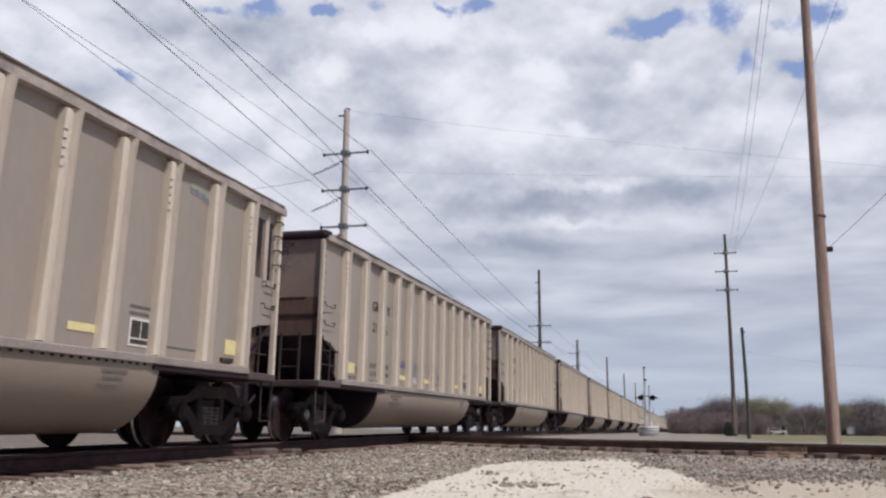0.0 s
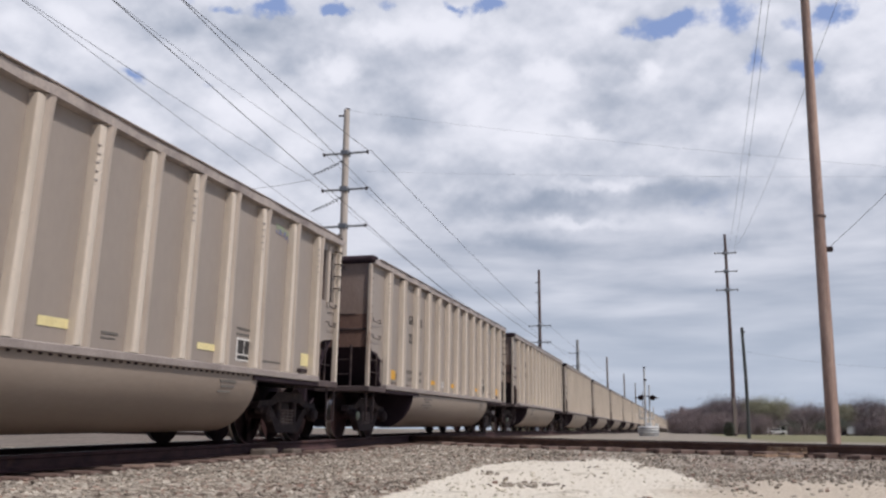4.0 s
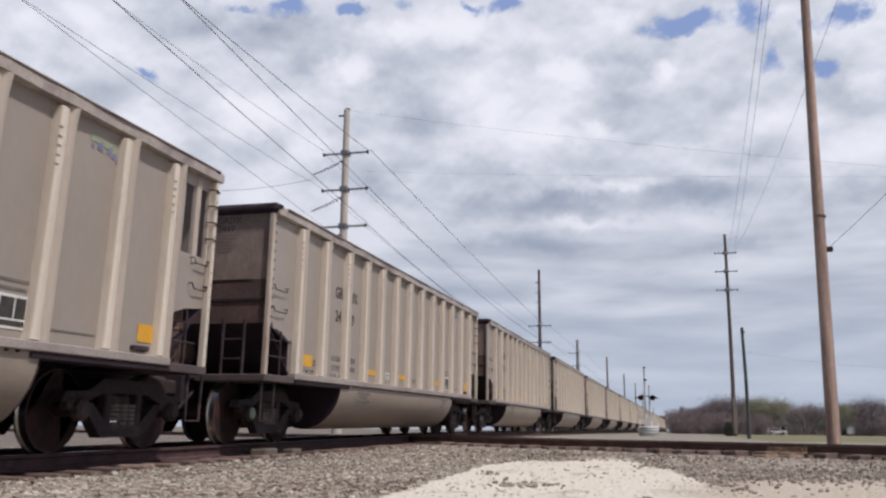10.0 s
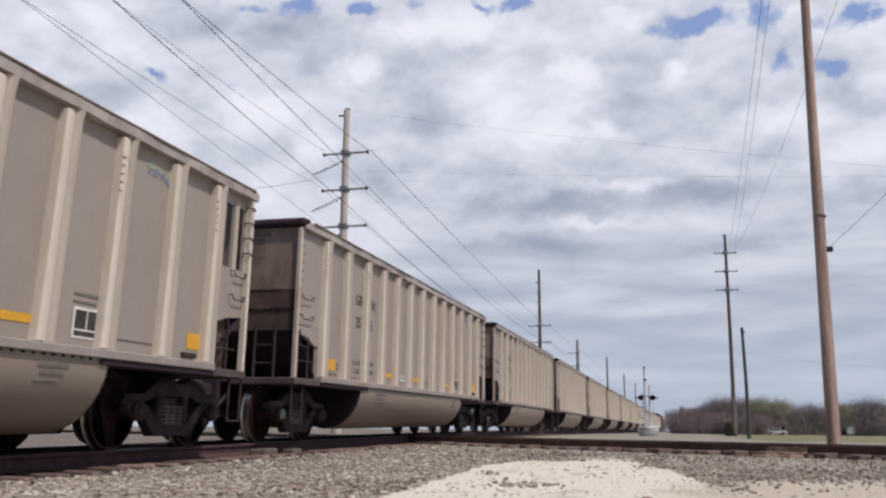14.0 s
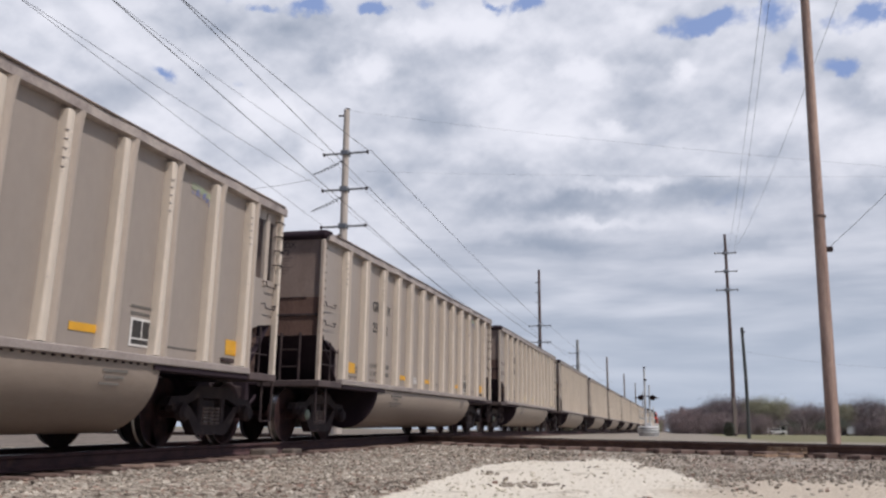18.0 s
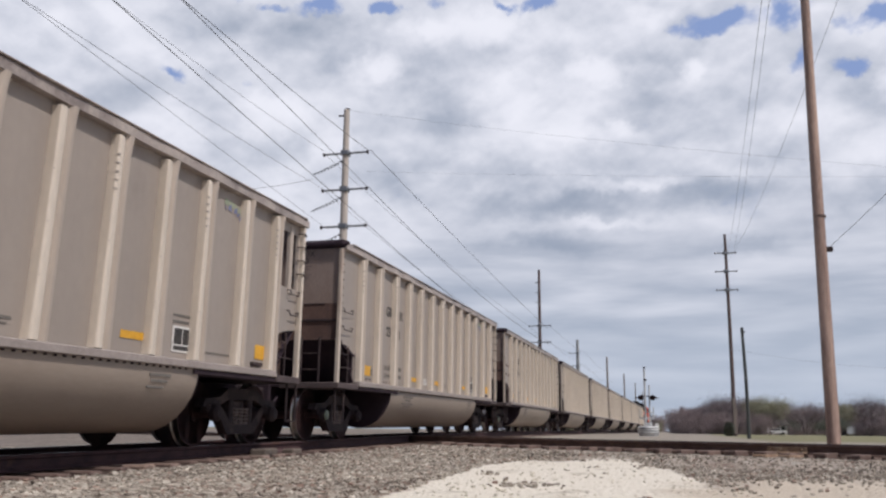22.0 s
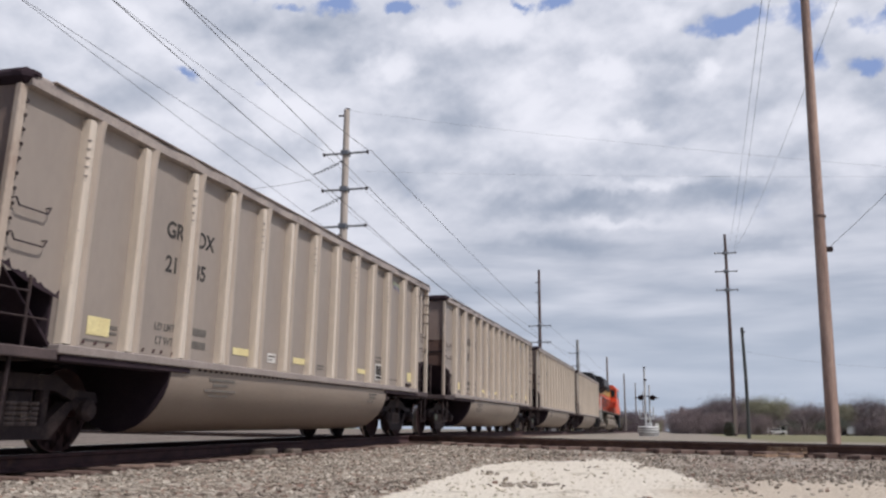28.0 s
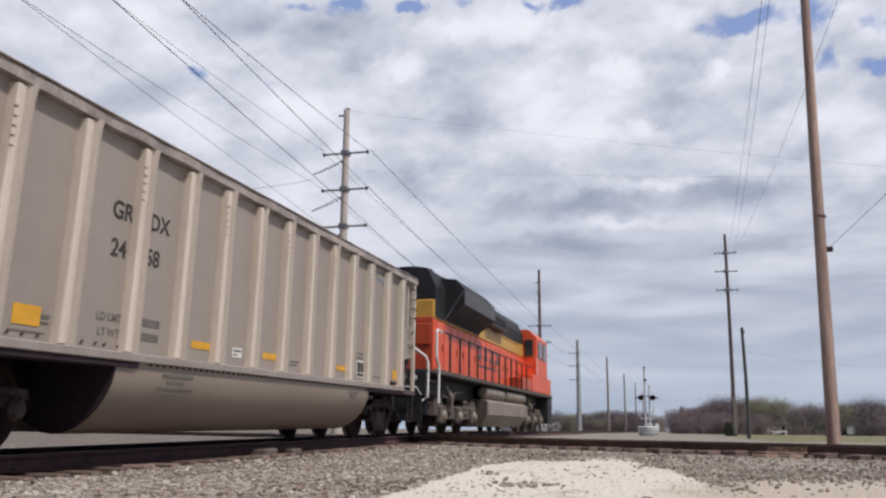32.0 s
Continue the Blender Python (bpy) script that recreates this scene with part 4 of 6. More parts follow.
def mark_car(g, k):
    num = NUMBERS[k]
    part("reporting_mark", MARK_L, None, g, at=pose(SHEET_X, 2.69, 2.63))
    part("reporting_mark", MARK_R, None, g, at=pose(SHEET_X, 3.42, 2.63))
    part("car_number", lettering(num[:2], 0.29, "car_number", INK), None, g, at=pose(SHEET_X, 2.73, 2.19))
    part("car_number", lettering(num[2:], 0.29, "car_number", INK), None, g, at=pose(SHEET_X, 3.40, 2.19))
    part("weight_lettering", LD_LMT, None, g, at=pose(SHEET_X, 2.62, 1.45))
    part("weight_lettering", LT_WT, None, g, at=pose(SHEET_X, 2.66, 1.28))
    for nm, amber, pale in DECAL_DATA:
        part(nm, amber if k in AMBER else pale, None, g, at=pose(SHEET_X, 0, 0))
    part("tub_lettering", TUB_TEXT, None, g, at=pose(1.522, 0, 0))
    part("end_lettering", END_TEXT, None, g)
    part("end_mark", END_MARK, None, g, at=pose(0.49, -0.012, 3.47, 0, 0, -90))
    part("end_number", lettering(num, 0.15, "end_number", END_INK), None, g, at=pose(0.5, -0.012, 3.33, 0, 0, -90))


EMBLEM_GREEN = surface("faded_green", (0.27, 0.32, 0.22), (0.29, 0.29, 0.23), 0.6, 0, 9, 60, 0.0)
EMBLEM_BLUE = surface("faded_blue", (0.16, 0.18, 0.33), (0.22, 0.22, 0.3), 0.6, 0, 9, 60, 0.0)
SCRAWL = surface("spray_violet", (0.10, 0.125, 0.30), (0.17, 0.18, 0.31), 0.6, 0, 9, 60, 0.0)


def emblem(g):
    """A faded green sweep over a broken blue bar, high on the side."""
    arc = []
    for k in range(9):
        t = k / 8
        arc.append((11.66 + 0.6 * t, 3.46 - 0.10 * t * t))
    part("emblem_sweep", Mesh().prism(arc + [(a, b - 0.09) for a, b in arc[::-1]], 0, 0.0, 0.002), EMBLEM_GREEN, g, "faded green emblem sweep", at=pose(SHEET_X, 0, 0))
    m, re_ = Mesh(), random.Random(4)
    for k in range(7):
        y, z = 11.68 + 0.085 * k, 3.32 - 0.014 * k + re_.uniform(-0.02, 0.03)
        h, lean = re_.uniform(0.03, 0.1), re_.uniform(-0.04, 0.05)
        w = re_.uniform(0.025, 0.075)
        m.prism([(y, z), (y + w, z + re_.uniform(-0.02, 0.02)), (y + w + lean, z + h), (y + lean, z + h * 0.8)], 0, 0.0021, 0.004)
    part("scrawl", m, EMBLEM_BLUE, g, "faded blue bar", at=pose(SHEET_X, 0, 0))


def scrawls(g):
    """Sprayed strokes and hoops low on one car's side, no letters."""
    rs = random.Random(12)

    def bow(y, z, w, h, turn_):
        """A narrow hoop open at its foot."""
        return [(0.0, y + w * math.cos(a) + turn_ * math.sin(a), z + h * max(math.sin(a), -0.2 + 0.2 * math.cos(a))) for a in (k * 0.35 for k in range(10))]

    for bay, n, z0, z1 in ((4.40, 9, 1.42, 1.72), (5.42, 30, 1.27, 1.72), (6.44, 6, 1.40, 1.66), (7.46, 8, 1.28, 1.66)):
        m = Mesh()
        for _ in range(n):
            y, z, h = bay + rs.uniform(0.03, 0.66), rs.uniform(z0, z1 - 0.08), rs.uniform(0.05, 0.2)
            lean = rs.uniform(-0.05, 0.06)
            m.tube([(0.0, y, z), (0.0, y + lean * 0.3 + rs.uniform(-0.01, 0.01), z + h * 0.5), (0.0, y + lean, z + h)], rs.uniform(0.003, 0.007), 4)
        for k in range(3 if bay < 5 else 1 if n < 12 else 0):
            m.tube(bow(bay + 0.17 + 0.17 * k, 1.60 - 0.02 * k, 0.07, 0.16, 0.03), 0.006, 4)
            m.tube([(0.0, bay + 0.02 + 0.2 * k, 1.56), (0.0, bay + 0.16 + 0.2 * k, 1.62), (0.0, bay + 0.27 + 0.2 * k, 1.58)], 0.005, 4)
        part("scrawl", m, SCRAWL, g, "blue-violet spray scrawl", at=pose(SHEET_X, 0, 0))


LOW = 0.977  # body heights scaled down to fit the camera's view


def settle(g, done, tail=None):
    """Scale a vehicle's body height by LOW; past tail, draw its end in by a fifth, to fit the camera's view. Trucks and
    draft gear stay as they are.
    """
    for o in g.children_recursive:
        if o.name.startswith(("truck", "coupler")) or (o.parent and o.parent.name.startswith("truck")):
            continue
        o.location.z *= LOW
        if o.data in done:
            continue
        done.add(o.data)
        keep = o.name.startswith(("centre_sill", "air_hose"))
        for v in o.data.vertices:
            v.co.z *= LOW
            if tail and v.co.y > tail and not keep:
                v.co.y = tail + 0.8 * (v.co.y - tail)


cars = []
first = gondola()
for k in range(25):
    cars.append(first if k == 0 else copy_thing(first, Matrix()))
for k, g in enumerate(cars):
    mark_car(g, k)
    emblem(g)
scrawls(cars[1])
lowered = set()
for g in cars:
    settle(g, lowered, 13.5)
for k, g in enumerate(cars):
    decals = "amber" if k in AMBER else "pale yellow"
    mark = " and spray scrawl" if k == 1 else ""
    tagged(g, f"tan-grey ribbed coal gondola with {decals} decals{mark}")


# ---- poles and wires ----
STEEL_ARM = surface("galvanised_arm", (0.30, 0.31, 0.33), (0.22, 0.23, 0.25), 0.45, 0.6, 4, 40, 0.1)
GLASSY = plain("insulator_polymer", (0.10, 0.11, 0.13), 0.35)
CONCRETE = surface("pale_steel_pole", (0.36, 0.37, 0.38), (0.28, 0.29, 0.30), 0.6, 0.1, 2, 40, 0.1)


def pole(name, label, x, y, z0, top, r0, r1, material, group="poles along the line", lean=(0, 0), bow=0.03):
    p = thing(name, label, "utility pole", pose(x, y, z0), group)
    h = top - z0
    pts, rr = [], []
    for i in range(9):
        k = i / 8
        pts.append((lean[0] * k + bow * math.sin(3.6 * k), lean[1] * k, h * k - 0.3 * (i == 0)))
        rr.append(r0 + (r1 - r0) * k)
    part("shaft", Mesh().tube(pts, rr, 14), material, p, smooth=50)
    return p


def arms(p, zs, reach, base, sides=(-1, 1), strings=False):
    """Braced line-post arms with ribbed insulators, on a pole."""
    for z in zs:
        for s in sides:
            m = Mesh()
            n = 9
            prof = [(0.05, 0.0)]
            for k in range(n):
                a = 0.25 + (reach - 0.35) * k / n
                w = (reach - 0.35) / n
                prof += [(0.045, a), (0.085, a + w * 0.3), (0.085, a + w * 0.45), (0.045, a + w * 0.6)]
            prof += [(0.05, reach - 0.08), (0.07, reach)]
            m.turn([(r, s * a) for r, a in prof], 0, (0, 0, z - base), 8)
            part("insulator_arm", m, STEEL_ARM, p, "ribbed grey line-post insulator arm", at=Matrix.Translation((0, 0, 0)))
            part("arm_clamp", Mesh().box(min(s * reach, s * (reach + 0.12)), -0.08, z - base - 0.1, max(s * reach, s * (reach + 0.12)), 0.08, z - base + 0.08, 0.02), STEEL, p)
        part("arm_bracket", Mesh().box(-0.24, -0.24, z - base - 0.16, 0.24, 0.24, z - base + 0.16, 0.03), STEEL_ARM, p)
        if strings:
            m = Mesh()
            for k in range(9):
                t = k / 8
                m.turn([(0.02, 0.0), (0.07, 0.03), (0.07, 0.06), (0.02, 0.1)], 0, (-0.3 - 1.5 * t, -0.3 * t, z - base - 0.5 - 0.75 * (t ** 0.8)), 8)
            m.tube([(-0.2, 0, z - base - 0.45), (-1.9, -0.35, z - base - 1.3)], 0.02, 5)
            part("insulator_string", m, GLASSY, p, "hanging string of dark insulator discs")


def wire(label, a, b, sag=0.5, r=0.014, n=24):
    a, b = Vector(a), Vector(b)
    pts = []
    for i in range(n + 1):
        k = i / n
        q = a.lerp(b, k)
        pts.append((q.x, q.y, q.z - 4 * sag * k * (1 - k)))
    return solo("overhead_wire", Mesh().tube(pts, r, 5), CABLE, label, "cable", group="overhead wires")


big = pole("transmission_pole", "tall grey wooden transmission pole with three pairs of arms", -18.25, 46.55, 0.3, 19.25, 0.30, 0.17, POLE_PALE)
arms(big, (16.55, 14.35, 12.15), 1.3, 0.3, strings=True)
part("pole_cap", Mesh().box(-0.5, -0.04, 18.55, 0.1, 0.04, 18.63, 0.01).turn([(0.17, 0.0), (0.14, 0.06), (0.0, 0.08)], 2, (0.03, 0, 18.94), 12), STEEL, big)
p2 = pole("transmission_pole", "slim dark transmission pole beyond the train, with two arms", -16.2, 108.8, 0.3, 20.5, 0.26, 0.15, POLE_DARK)
arms(p2, (13.44, 11.41), 1.25, 0.3)
for z in (18.9, 17.6, 16.4):
    part("post_insulator", Mesh().box(-0.5, -0.05, z - 0.35, 0.0, 0.05, z - 0.25, 0.02), STEEL_ARM, p2)
p3 = pole("transmission_pole", "pale steel transmission pole with three arms", -14.8, 139.2, 0.3, 14.7, 0.42, 0.2, CONCRETE)
arms(p3, (12.63, 10.61, 8.52), 1.2, 0.3, sides=(-1,))
pole("transmission_pole", "slim far transmission pole of grey wood", -14.8, 199.5, 0.3, 16.8, 0.28, 0.18, POLE_GREY)
pole("transmission_pole", "slim far transmission pole of grey wood", -14.85, 264.6, 0.3, 17.1, 0.28, 0.18, POLE_GREY)
pole("transmission_pole", "slim far transmission pole of grey wood", -14.65, 330.7, 0.3, 17.9, 0.28, 0.18, POLE_GREY)
pole("transmission_pole", "slim far transmission pole of grey wood", -14.7, 400.0, 0.3, 17.5, 0.28, 0.18, POLE_GREY)
right = pole("transmission_pole", "tall weathered transmission pole with three pairs of arms", 5.15, 89.85, 0.3, 19.98, 0.21, 0.13, POLE_DARK, lean=(0.05, 0))
arms(right, (18.1, 16.25, 14.4), 0.92, 0.3)
part("cable_guard", Mesh().box(-0.1, -0.36, 0.3, 0.16, -0.2, 3.6, 0.02), POLE_GREY, right, "grey cable guard at the pole's foot")
stub = pole("short_pole", "short leaning dark wooden pole on the grass", 3.19, 44.89, 0.35, 5.71, 0.09, 0.07, POLE_SLATE, lean=(-0.03, 0))
part("pole_clamp", Mesh().box(-0.11, -0.05, 5.12, 0.09, 0.05, 5.2, 0.01), STEEL, stub)
near_pole = pole("wooden_pole", "bare brown wooden utility pole beside the tracks", 3.34, 21.75, 0.40, 14.5, 0.15, 0.088, POLE, lean=(0.145, -0.03), bow=-0.012)
part("wire_clamp", Mesh().box(0.1, -0.06, 4.48, 0.3, 0.06, 4.6, 0.02), STEEL, near_pole)
part("pole_band", Mesh().turn([(0.145, 0.0), (0.145, 0.05)], 2, (0.06, 0, 5.3), 14), POLE_DARK, near_pole)

# conductors of the left line: behind the eye, ends set to fit the camera's view, and on down the line
for x0, z0, x1, z1, sag in ((-16.79, 16.58, -14.98, 15.01, 0.72), (-16.8, 14.38, -15.1, 17.2, 0.0), (-16.73, 12.23, -13.93, 13.97, 0.0), (-19.53, 16.74, -18.96, 18.82, 1.63), (-19.49, 14.39, -18.8, 14.14, 0.57), (-19.53, 12.24, -17.5, 14.75, 0.0)):
    wire("dark conductor of the transmission line", (x0, 46.55, z0), (x1, -14.0, z1), sag, 0.016 if x0 > -18 else 0.010)
for z0, x0, z1, x1, sag in ((16.70, -16.76, 13.13, -15.2, 0.22), (14.50, -16.87, 11.1, -15.0, 0.93), (12.23, -16.82, 9.6, -14.9, 1.05), (16.6, -19.6, 13.44, -17.5, 0.5), (14.45, -19.6, 11.41, -17.5, 0.9)):
    wire("dark sagging conductor of the transmission line", (x0, 46.6, z0), (x1, 108.8, z1), sag, 0.018 if x0 > -18 else 0.010)
for z0, z1 in ((13.44, 12.63), (11.41, 10.61)):
    for o in (-1.3, 1.3):
        wire("far thin conductor of the transmission line", (-16.2 + o, 108.8, z0), (-14.8 + o, 139.2, z1), 0.4, 0.014)
        wire("far thin conductor of the transmission line", (-14.8 + o, 139.2, z1), (-14.8 + o, 199.5, z1 + 0.8), 1.0, 0.014)
wire("thin shield wire crossing high over the tracks", (-18.17, 46.5, 19.17), (15.93, 38.0, 10.27), 0.28, 0.0035)
wire("thin wire crossing high over the tracks", (-16.97, 46.5, 15.35), (16.1, 38.0, 10.56), 0.16, 0.0028)
wire("short jumper wire beside the transmission pole", (-20.1, 46.2, 15.0), (-27.0, 40.0, 13.2), 0.4, 0.012)
# wires of the right line, coming overhead
carrier = wire("dark overhead wire rising towards the eye", (5.99, 89.8, 18.41), (1.64, -14.0, 14.46), 1.64, 0.008)
wire("dark overhead wire rising towards the eye", (5.44, 89.8, 18.15), (1.52, -14.0, 13.19), 1.15, 0.008)
wire("dark overhead wire rising towards the eye", (5.33, 89.8, 17.35), (4.84, -14.0, 14.18), 2.32, 0.007)
wire("thin wire clamped to the brown pole", (3.5, 21.7, 4.93), (9.14, 26.0, 10.87), 0.2, 0.006)
wire("thin faint service wire far off", (5.3, 89.8, 8.6), (26.0, 86.0, 6.2), 0.6, 0.006)
strain, k0 = Mesh(), 0.7285
for k in range(7):
    kk = k0 + 0.0008 * k
    strain.turn([(0.012, 0.0), (0.05, 0.012), (0.05, 0.03), (0.012, 0.05)], 2, (5.99 - 4.35 * kk, 89.8 - 103.8 * kk, 18.41 - 3.95 * kk - 6.56 * kk * (1 - kk) - 0.025 + 0.045 * (k - 3)), 10)
part("strain_insulator", strain, GLASSY, carrier, "ribbed dark strain insulator")


# ---- the level-crossing signal ----
SILVER = surface("silver_sheet", (0.66, 0.67, 0.67), (0.56, 0.56, 0.57), 0.4, 0.25, 4, 40, 0.1)
LENS = plain("red_lens", (0.03, 0.006, 0.006), 0.3)


def crossing_signal(x, y, z0):
    s = thing("crossing_signal", "level-crossing signal mast with two black-hooded lamps", "signal", pose(x, y, z0) @ Matrix.Diagonal((1.27, 1.27, 1.18, 1)))
    part("mast", Mesh().turn([(0.09, -0.1), (0.075, 0.1), (0.06, 0.15), (0.055, 3.2), (0.045, 4.0), (0.0, 4.02)], 2, (-0.08, 0, 0), 12), SILVER, s, smooth=40)
    part("second_post", Mesh().turn([(0.05, -0.1), (0.04, 2.9), (0.0, 2.92)], 2, (0.16, 0.05, 0), 10), SILVER, s, smooth=40)
    part("finial", Mesh().box(-0.14, -0.05, 3.92, -0.02, 0.05, 4.03, 0.02), STEEL, s)
    part("upper_clamp", Mesh().box(-0.13, -0.08, 3.17, 0.04, 0.08, 3.27, 0.02), STEEL, s)
    part("crossarm", Mesh().tube([(-0.64, 0, 2.14), (-0.4, 0, 2.14), (-0.3, 0, 2.24), (0.34, 0, 2.24), (0.44, 0, 2.14), (0.68, 0, 2.14)], 0.035, 8), STEEL, s)
    for lx in (-0.31, 0.35):
        lamp = part("lamp", Mesh().turn([(0.0, -0.10), (0.155, -0.10), (0.165, -0.085), (0.155, -0.07), (0.14, -0.05), (0.13, 0.1), (0.0, 0.12)], 1, (lx, 0, 2.14), 20), BLACK, s, "round black lamp with wide backboard")
        part("lamp_lens", Mesh().turn([(0.0, -0.15), (0.07, -0.14), (0.105, -0.102), (0.105, -0.1)], 1, (lx, 0, 2.14), 16), LENS, lamp)
        hood = [[(lx + r * math.cos(a), yy, 2.14 + r * math.sin(a)) for a in [math.pi * (-0.1 + 1.2 * k / 10) for k in range(11)]] for r, yy in ((0.125, -0.1), (0.125, -0.4), (0.115, -0.4), (0.115, -0.1))]
        part("lamp_hood", Mesh().loft(hood, closed=False), BLACK, lamp)
    part("sign_frame", Mesh().tube([(-0.42, 0, 0.9), (0.38, 0, 0.9)], 0.045, 6).tube([(-0.42, 0, 1.28), (0.38, 0, 1.28)], 0.03, 6).tube([(-0.4, 0, 0.9), (-0.4, 0, 1.45)], 0.035, 6).tube([(0.36, 0, 0.9), (0.36, 0, 1.6)], 0.035, 6), SILVER, s)
    ring = [(0.5, -0.4), (0.52, 0.02)]
    for k in range(3):
        zz = 0.04 + 0.15 * k
        ring += [(0.52, zz), (0.60, zz + 0.05), (0.60, zz + 0.1)]
    part("guard_ring", Mesh().turn(ring + [(0.54, 0.5), (0.0, 0.5)], 2, (0.05, 0, -0.06), 28), SILVER, s, "corrugated silver guard ring at the foot", smooth=30)
    part("junction_box", Mesh().box(0.0, -0.2, 0.3, 0.25, 0.1, 0.66, 0.03), SILVER, s)
    part("pale_box", Mesh().box(0.42, -0.2, 0.3, 0.62, 0.1, 0.62, 0.03), WHITE, s)
    return s


crossing_signal(-2.16, 66.0, 0.58)
post = thing("marker_posts", "pair of thin white marker posts with a narrow board", "sign", pose(-9.6, 66.0, 0.35))
for dx in (-0.12, 0.12):
    part("post", Mesh().turn([(0.045, -0.2), (0.04, 4.0), (0.0, 4.02)], 2, (dx, 0, 0), 8), WHITE, post, smooth=40)
part("board", Mesh().box(-0.3, -0.03, 3.3, 0.3, 0.03, 4.6, 0.04), SILVER, post)


# ---- trees, houses and vehicles beyond the tracks ----
BARK = surface("bark", (0.25, 0.205, 0.205), (0.19, 0.16, 0.16), 0.9, 0, 4, 30, 0.3)
TWIG = surface("twigs", (0.28, 0.222, 0.224), (0.21, 0.168, 0.172), 0.9, 0, 3, 30, 0.0)
TWIG_DARK = surface("dark_twigs", (0.175, 0.142, 0.155), (0.13, 0.106, 0.118), 0.9, 0, 3, 30, 0.0)
LEAF = surface("young_leaves", (0.27, 0.265, 0.17), (0.225, 0.215, 0.15), 0.7, 0, 3, 30, 0.0)
LEAF_DARK = surface("evergreen_leaves", (0.14, 0.15, 0.12), (0.1, 0.112, 0.09), 0.7, 0, 3, 30, 0.0)


def grow(rnd, height, spread):
    """Trunk and forking limbs as tubes; returns the mesh and the tips."""
    m, tips = Mesh(), []

    def limb(p, d, length, r, depth):
        q = p + d * length * 0.5 + Vector((rnd.uniform(-1, 1), rnd.uniform(-1, 1), 0)) * length * 0.06
        e = p + d * length
        m.tube([p, q, e], [r, r * 0.8, r * 0.55], 5 if depth < 2 else 3)
        if depth >= 3:
            tips.append((e, d))
            return
        for _ in range(4 if depth < 1 else 3):
            nd_ = (d + Vector((rnd.gauss(0, 1) * spread, rnd.gauss(0, 1) * spread, rnd.uniform(-0.15, 0.5)))).normalized()
            limb(p.lerp(e, rnd.uniform(0.3 if depth else 0.35, 1.0)), nd_, length * rnd.uniform(0.55, 0.78), r * 0.5, depth + 1)

    limb(Vector((0, 0, -0.2)), Vector((rnd.uniform(-0.06, 0.06), rnd.uniform(-0.06, 0.06), 1)).normalized(), height * 0.40, height * 0.018, 0)
    return m, tips


def crown_mesh(rnd, tips, per, size, droop, width=0.35):
    """Many small ragged leaves and twig tufts round the limb ends."""
    m = Mesh()
    for e, d in tips:
        for _ in range(per):
            c = e + Vector((rnd.gauss(0, 1), rnd.gauss(0, 1), rnd.gauss(0, 0.8))) * droop
            u = Vector((rnd.gauss(0, 1), rnd.gauss(0, 1), rnd.gauss(0, 1) + 0.4)).normalized()
            w = u.cross(Vector((rnd.gauss(0, 1), rnd.gauss(0, 1), rnd.gauss(0, 1)))).normalized()
            k = size * rnd.uniform(0.5, 1.3)
            m.add([c - u * k, c + w * k * width, c + u * k, c - w * k * width * 0.8], [(0, 1, 2, 3)])
    return m


def tree(seed, height, spread, per, size, droop, leaf, width, label):
    rnd = random.Random(seed)
    t = thing("tree", label, "tree", group="trees beyond the field")
    wood, tips = grow(rnd, height, spread)
    part("trunk", wood, BARK, t)
    part("crown", crown_mesh(rnd, tips, per, size, droop, width), leaf, t)
    return t


def thicket(seed, height, width, count, leaf, label):
    """Low scrub: thin stems fanning from the ground, filled with fine twigs down to it."""
    rnd = random.Random(seed)
    t = thing("thicket", label, "shrub", group="scrub beyond the field")
    stems = Mesh()
    for _ in range(14):
        a, k = rnd.uniform(0, 6.283), rnd.random() ** 0.5
        b = Vector((width * 0.5 * k * math.cos(a), width * 0.3 * k * math.sin(a), -0.1))
        top = Vector((b.x * 1.5, b.y * 1.5, height * rnd.uniform(0.6, 1.0)))
        stems.tube([b, b.lerp(top, 0.5) + Vector((rnd.gauss(0, 0.15), rnd.gauss(0, 0.15), 0)), top], [0.05, 0.035, 0.012], 4)
    part("stem_clump", stems, BARK, t)
    m = Mesh()
    lobes = [(rnd.uniform(0, 6.283), rnd.random() ** 0.6 * width * 0.5, rnd.uniform(0.55, 1.0)) for _ in range(18)]
    for _ in range(count):
        a, k, tall = lobes[rnd.randrange(18)]
        h = rnd.random() ** 0.8 * tall
        k *= 0.75 + 0.45 * h
        soft_ = width * (0.10 - 0.05 * h)
        c = Vector((k * math.cos(a) + rnd.gauss(0, soft_), 0.6 * k * math.sin(a) + rnd.gauss(0, soft_), height * h + rnd.gauss(0, 0.1)))
        u = Vector((rnd.gauss(0, 0.5), rnd.gauss(0, 0.5), rnd.uniform(0.3, 1))).normalized() * rnd.uniform(0.1, 0.3)
        s = u.cross(Vector((rnd.gauss(0, 1), rnd.gauss(0, 1), rnd.gauss(0, 1)))).normalized() * rnd.uniform(0.012, 0.032)
        m.add([c - u, c + s, c + u, c - s], [(0, 1, 2, 3)])
    part("twig_mass", m, leaf, t)
    return t


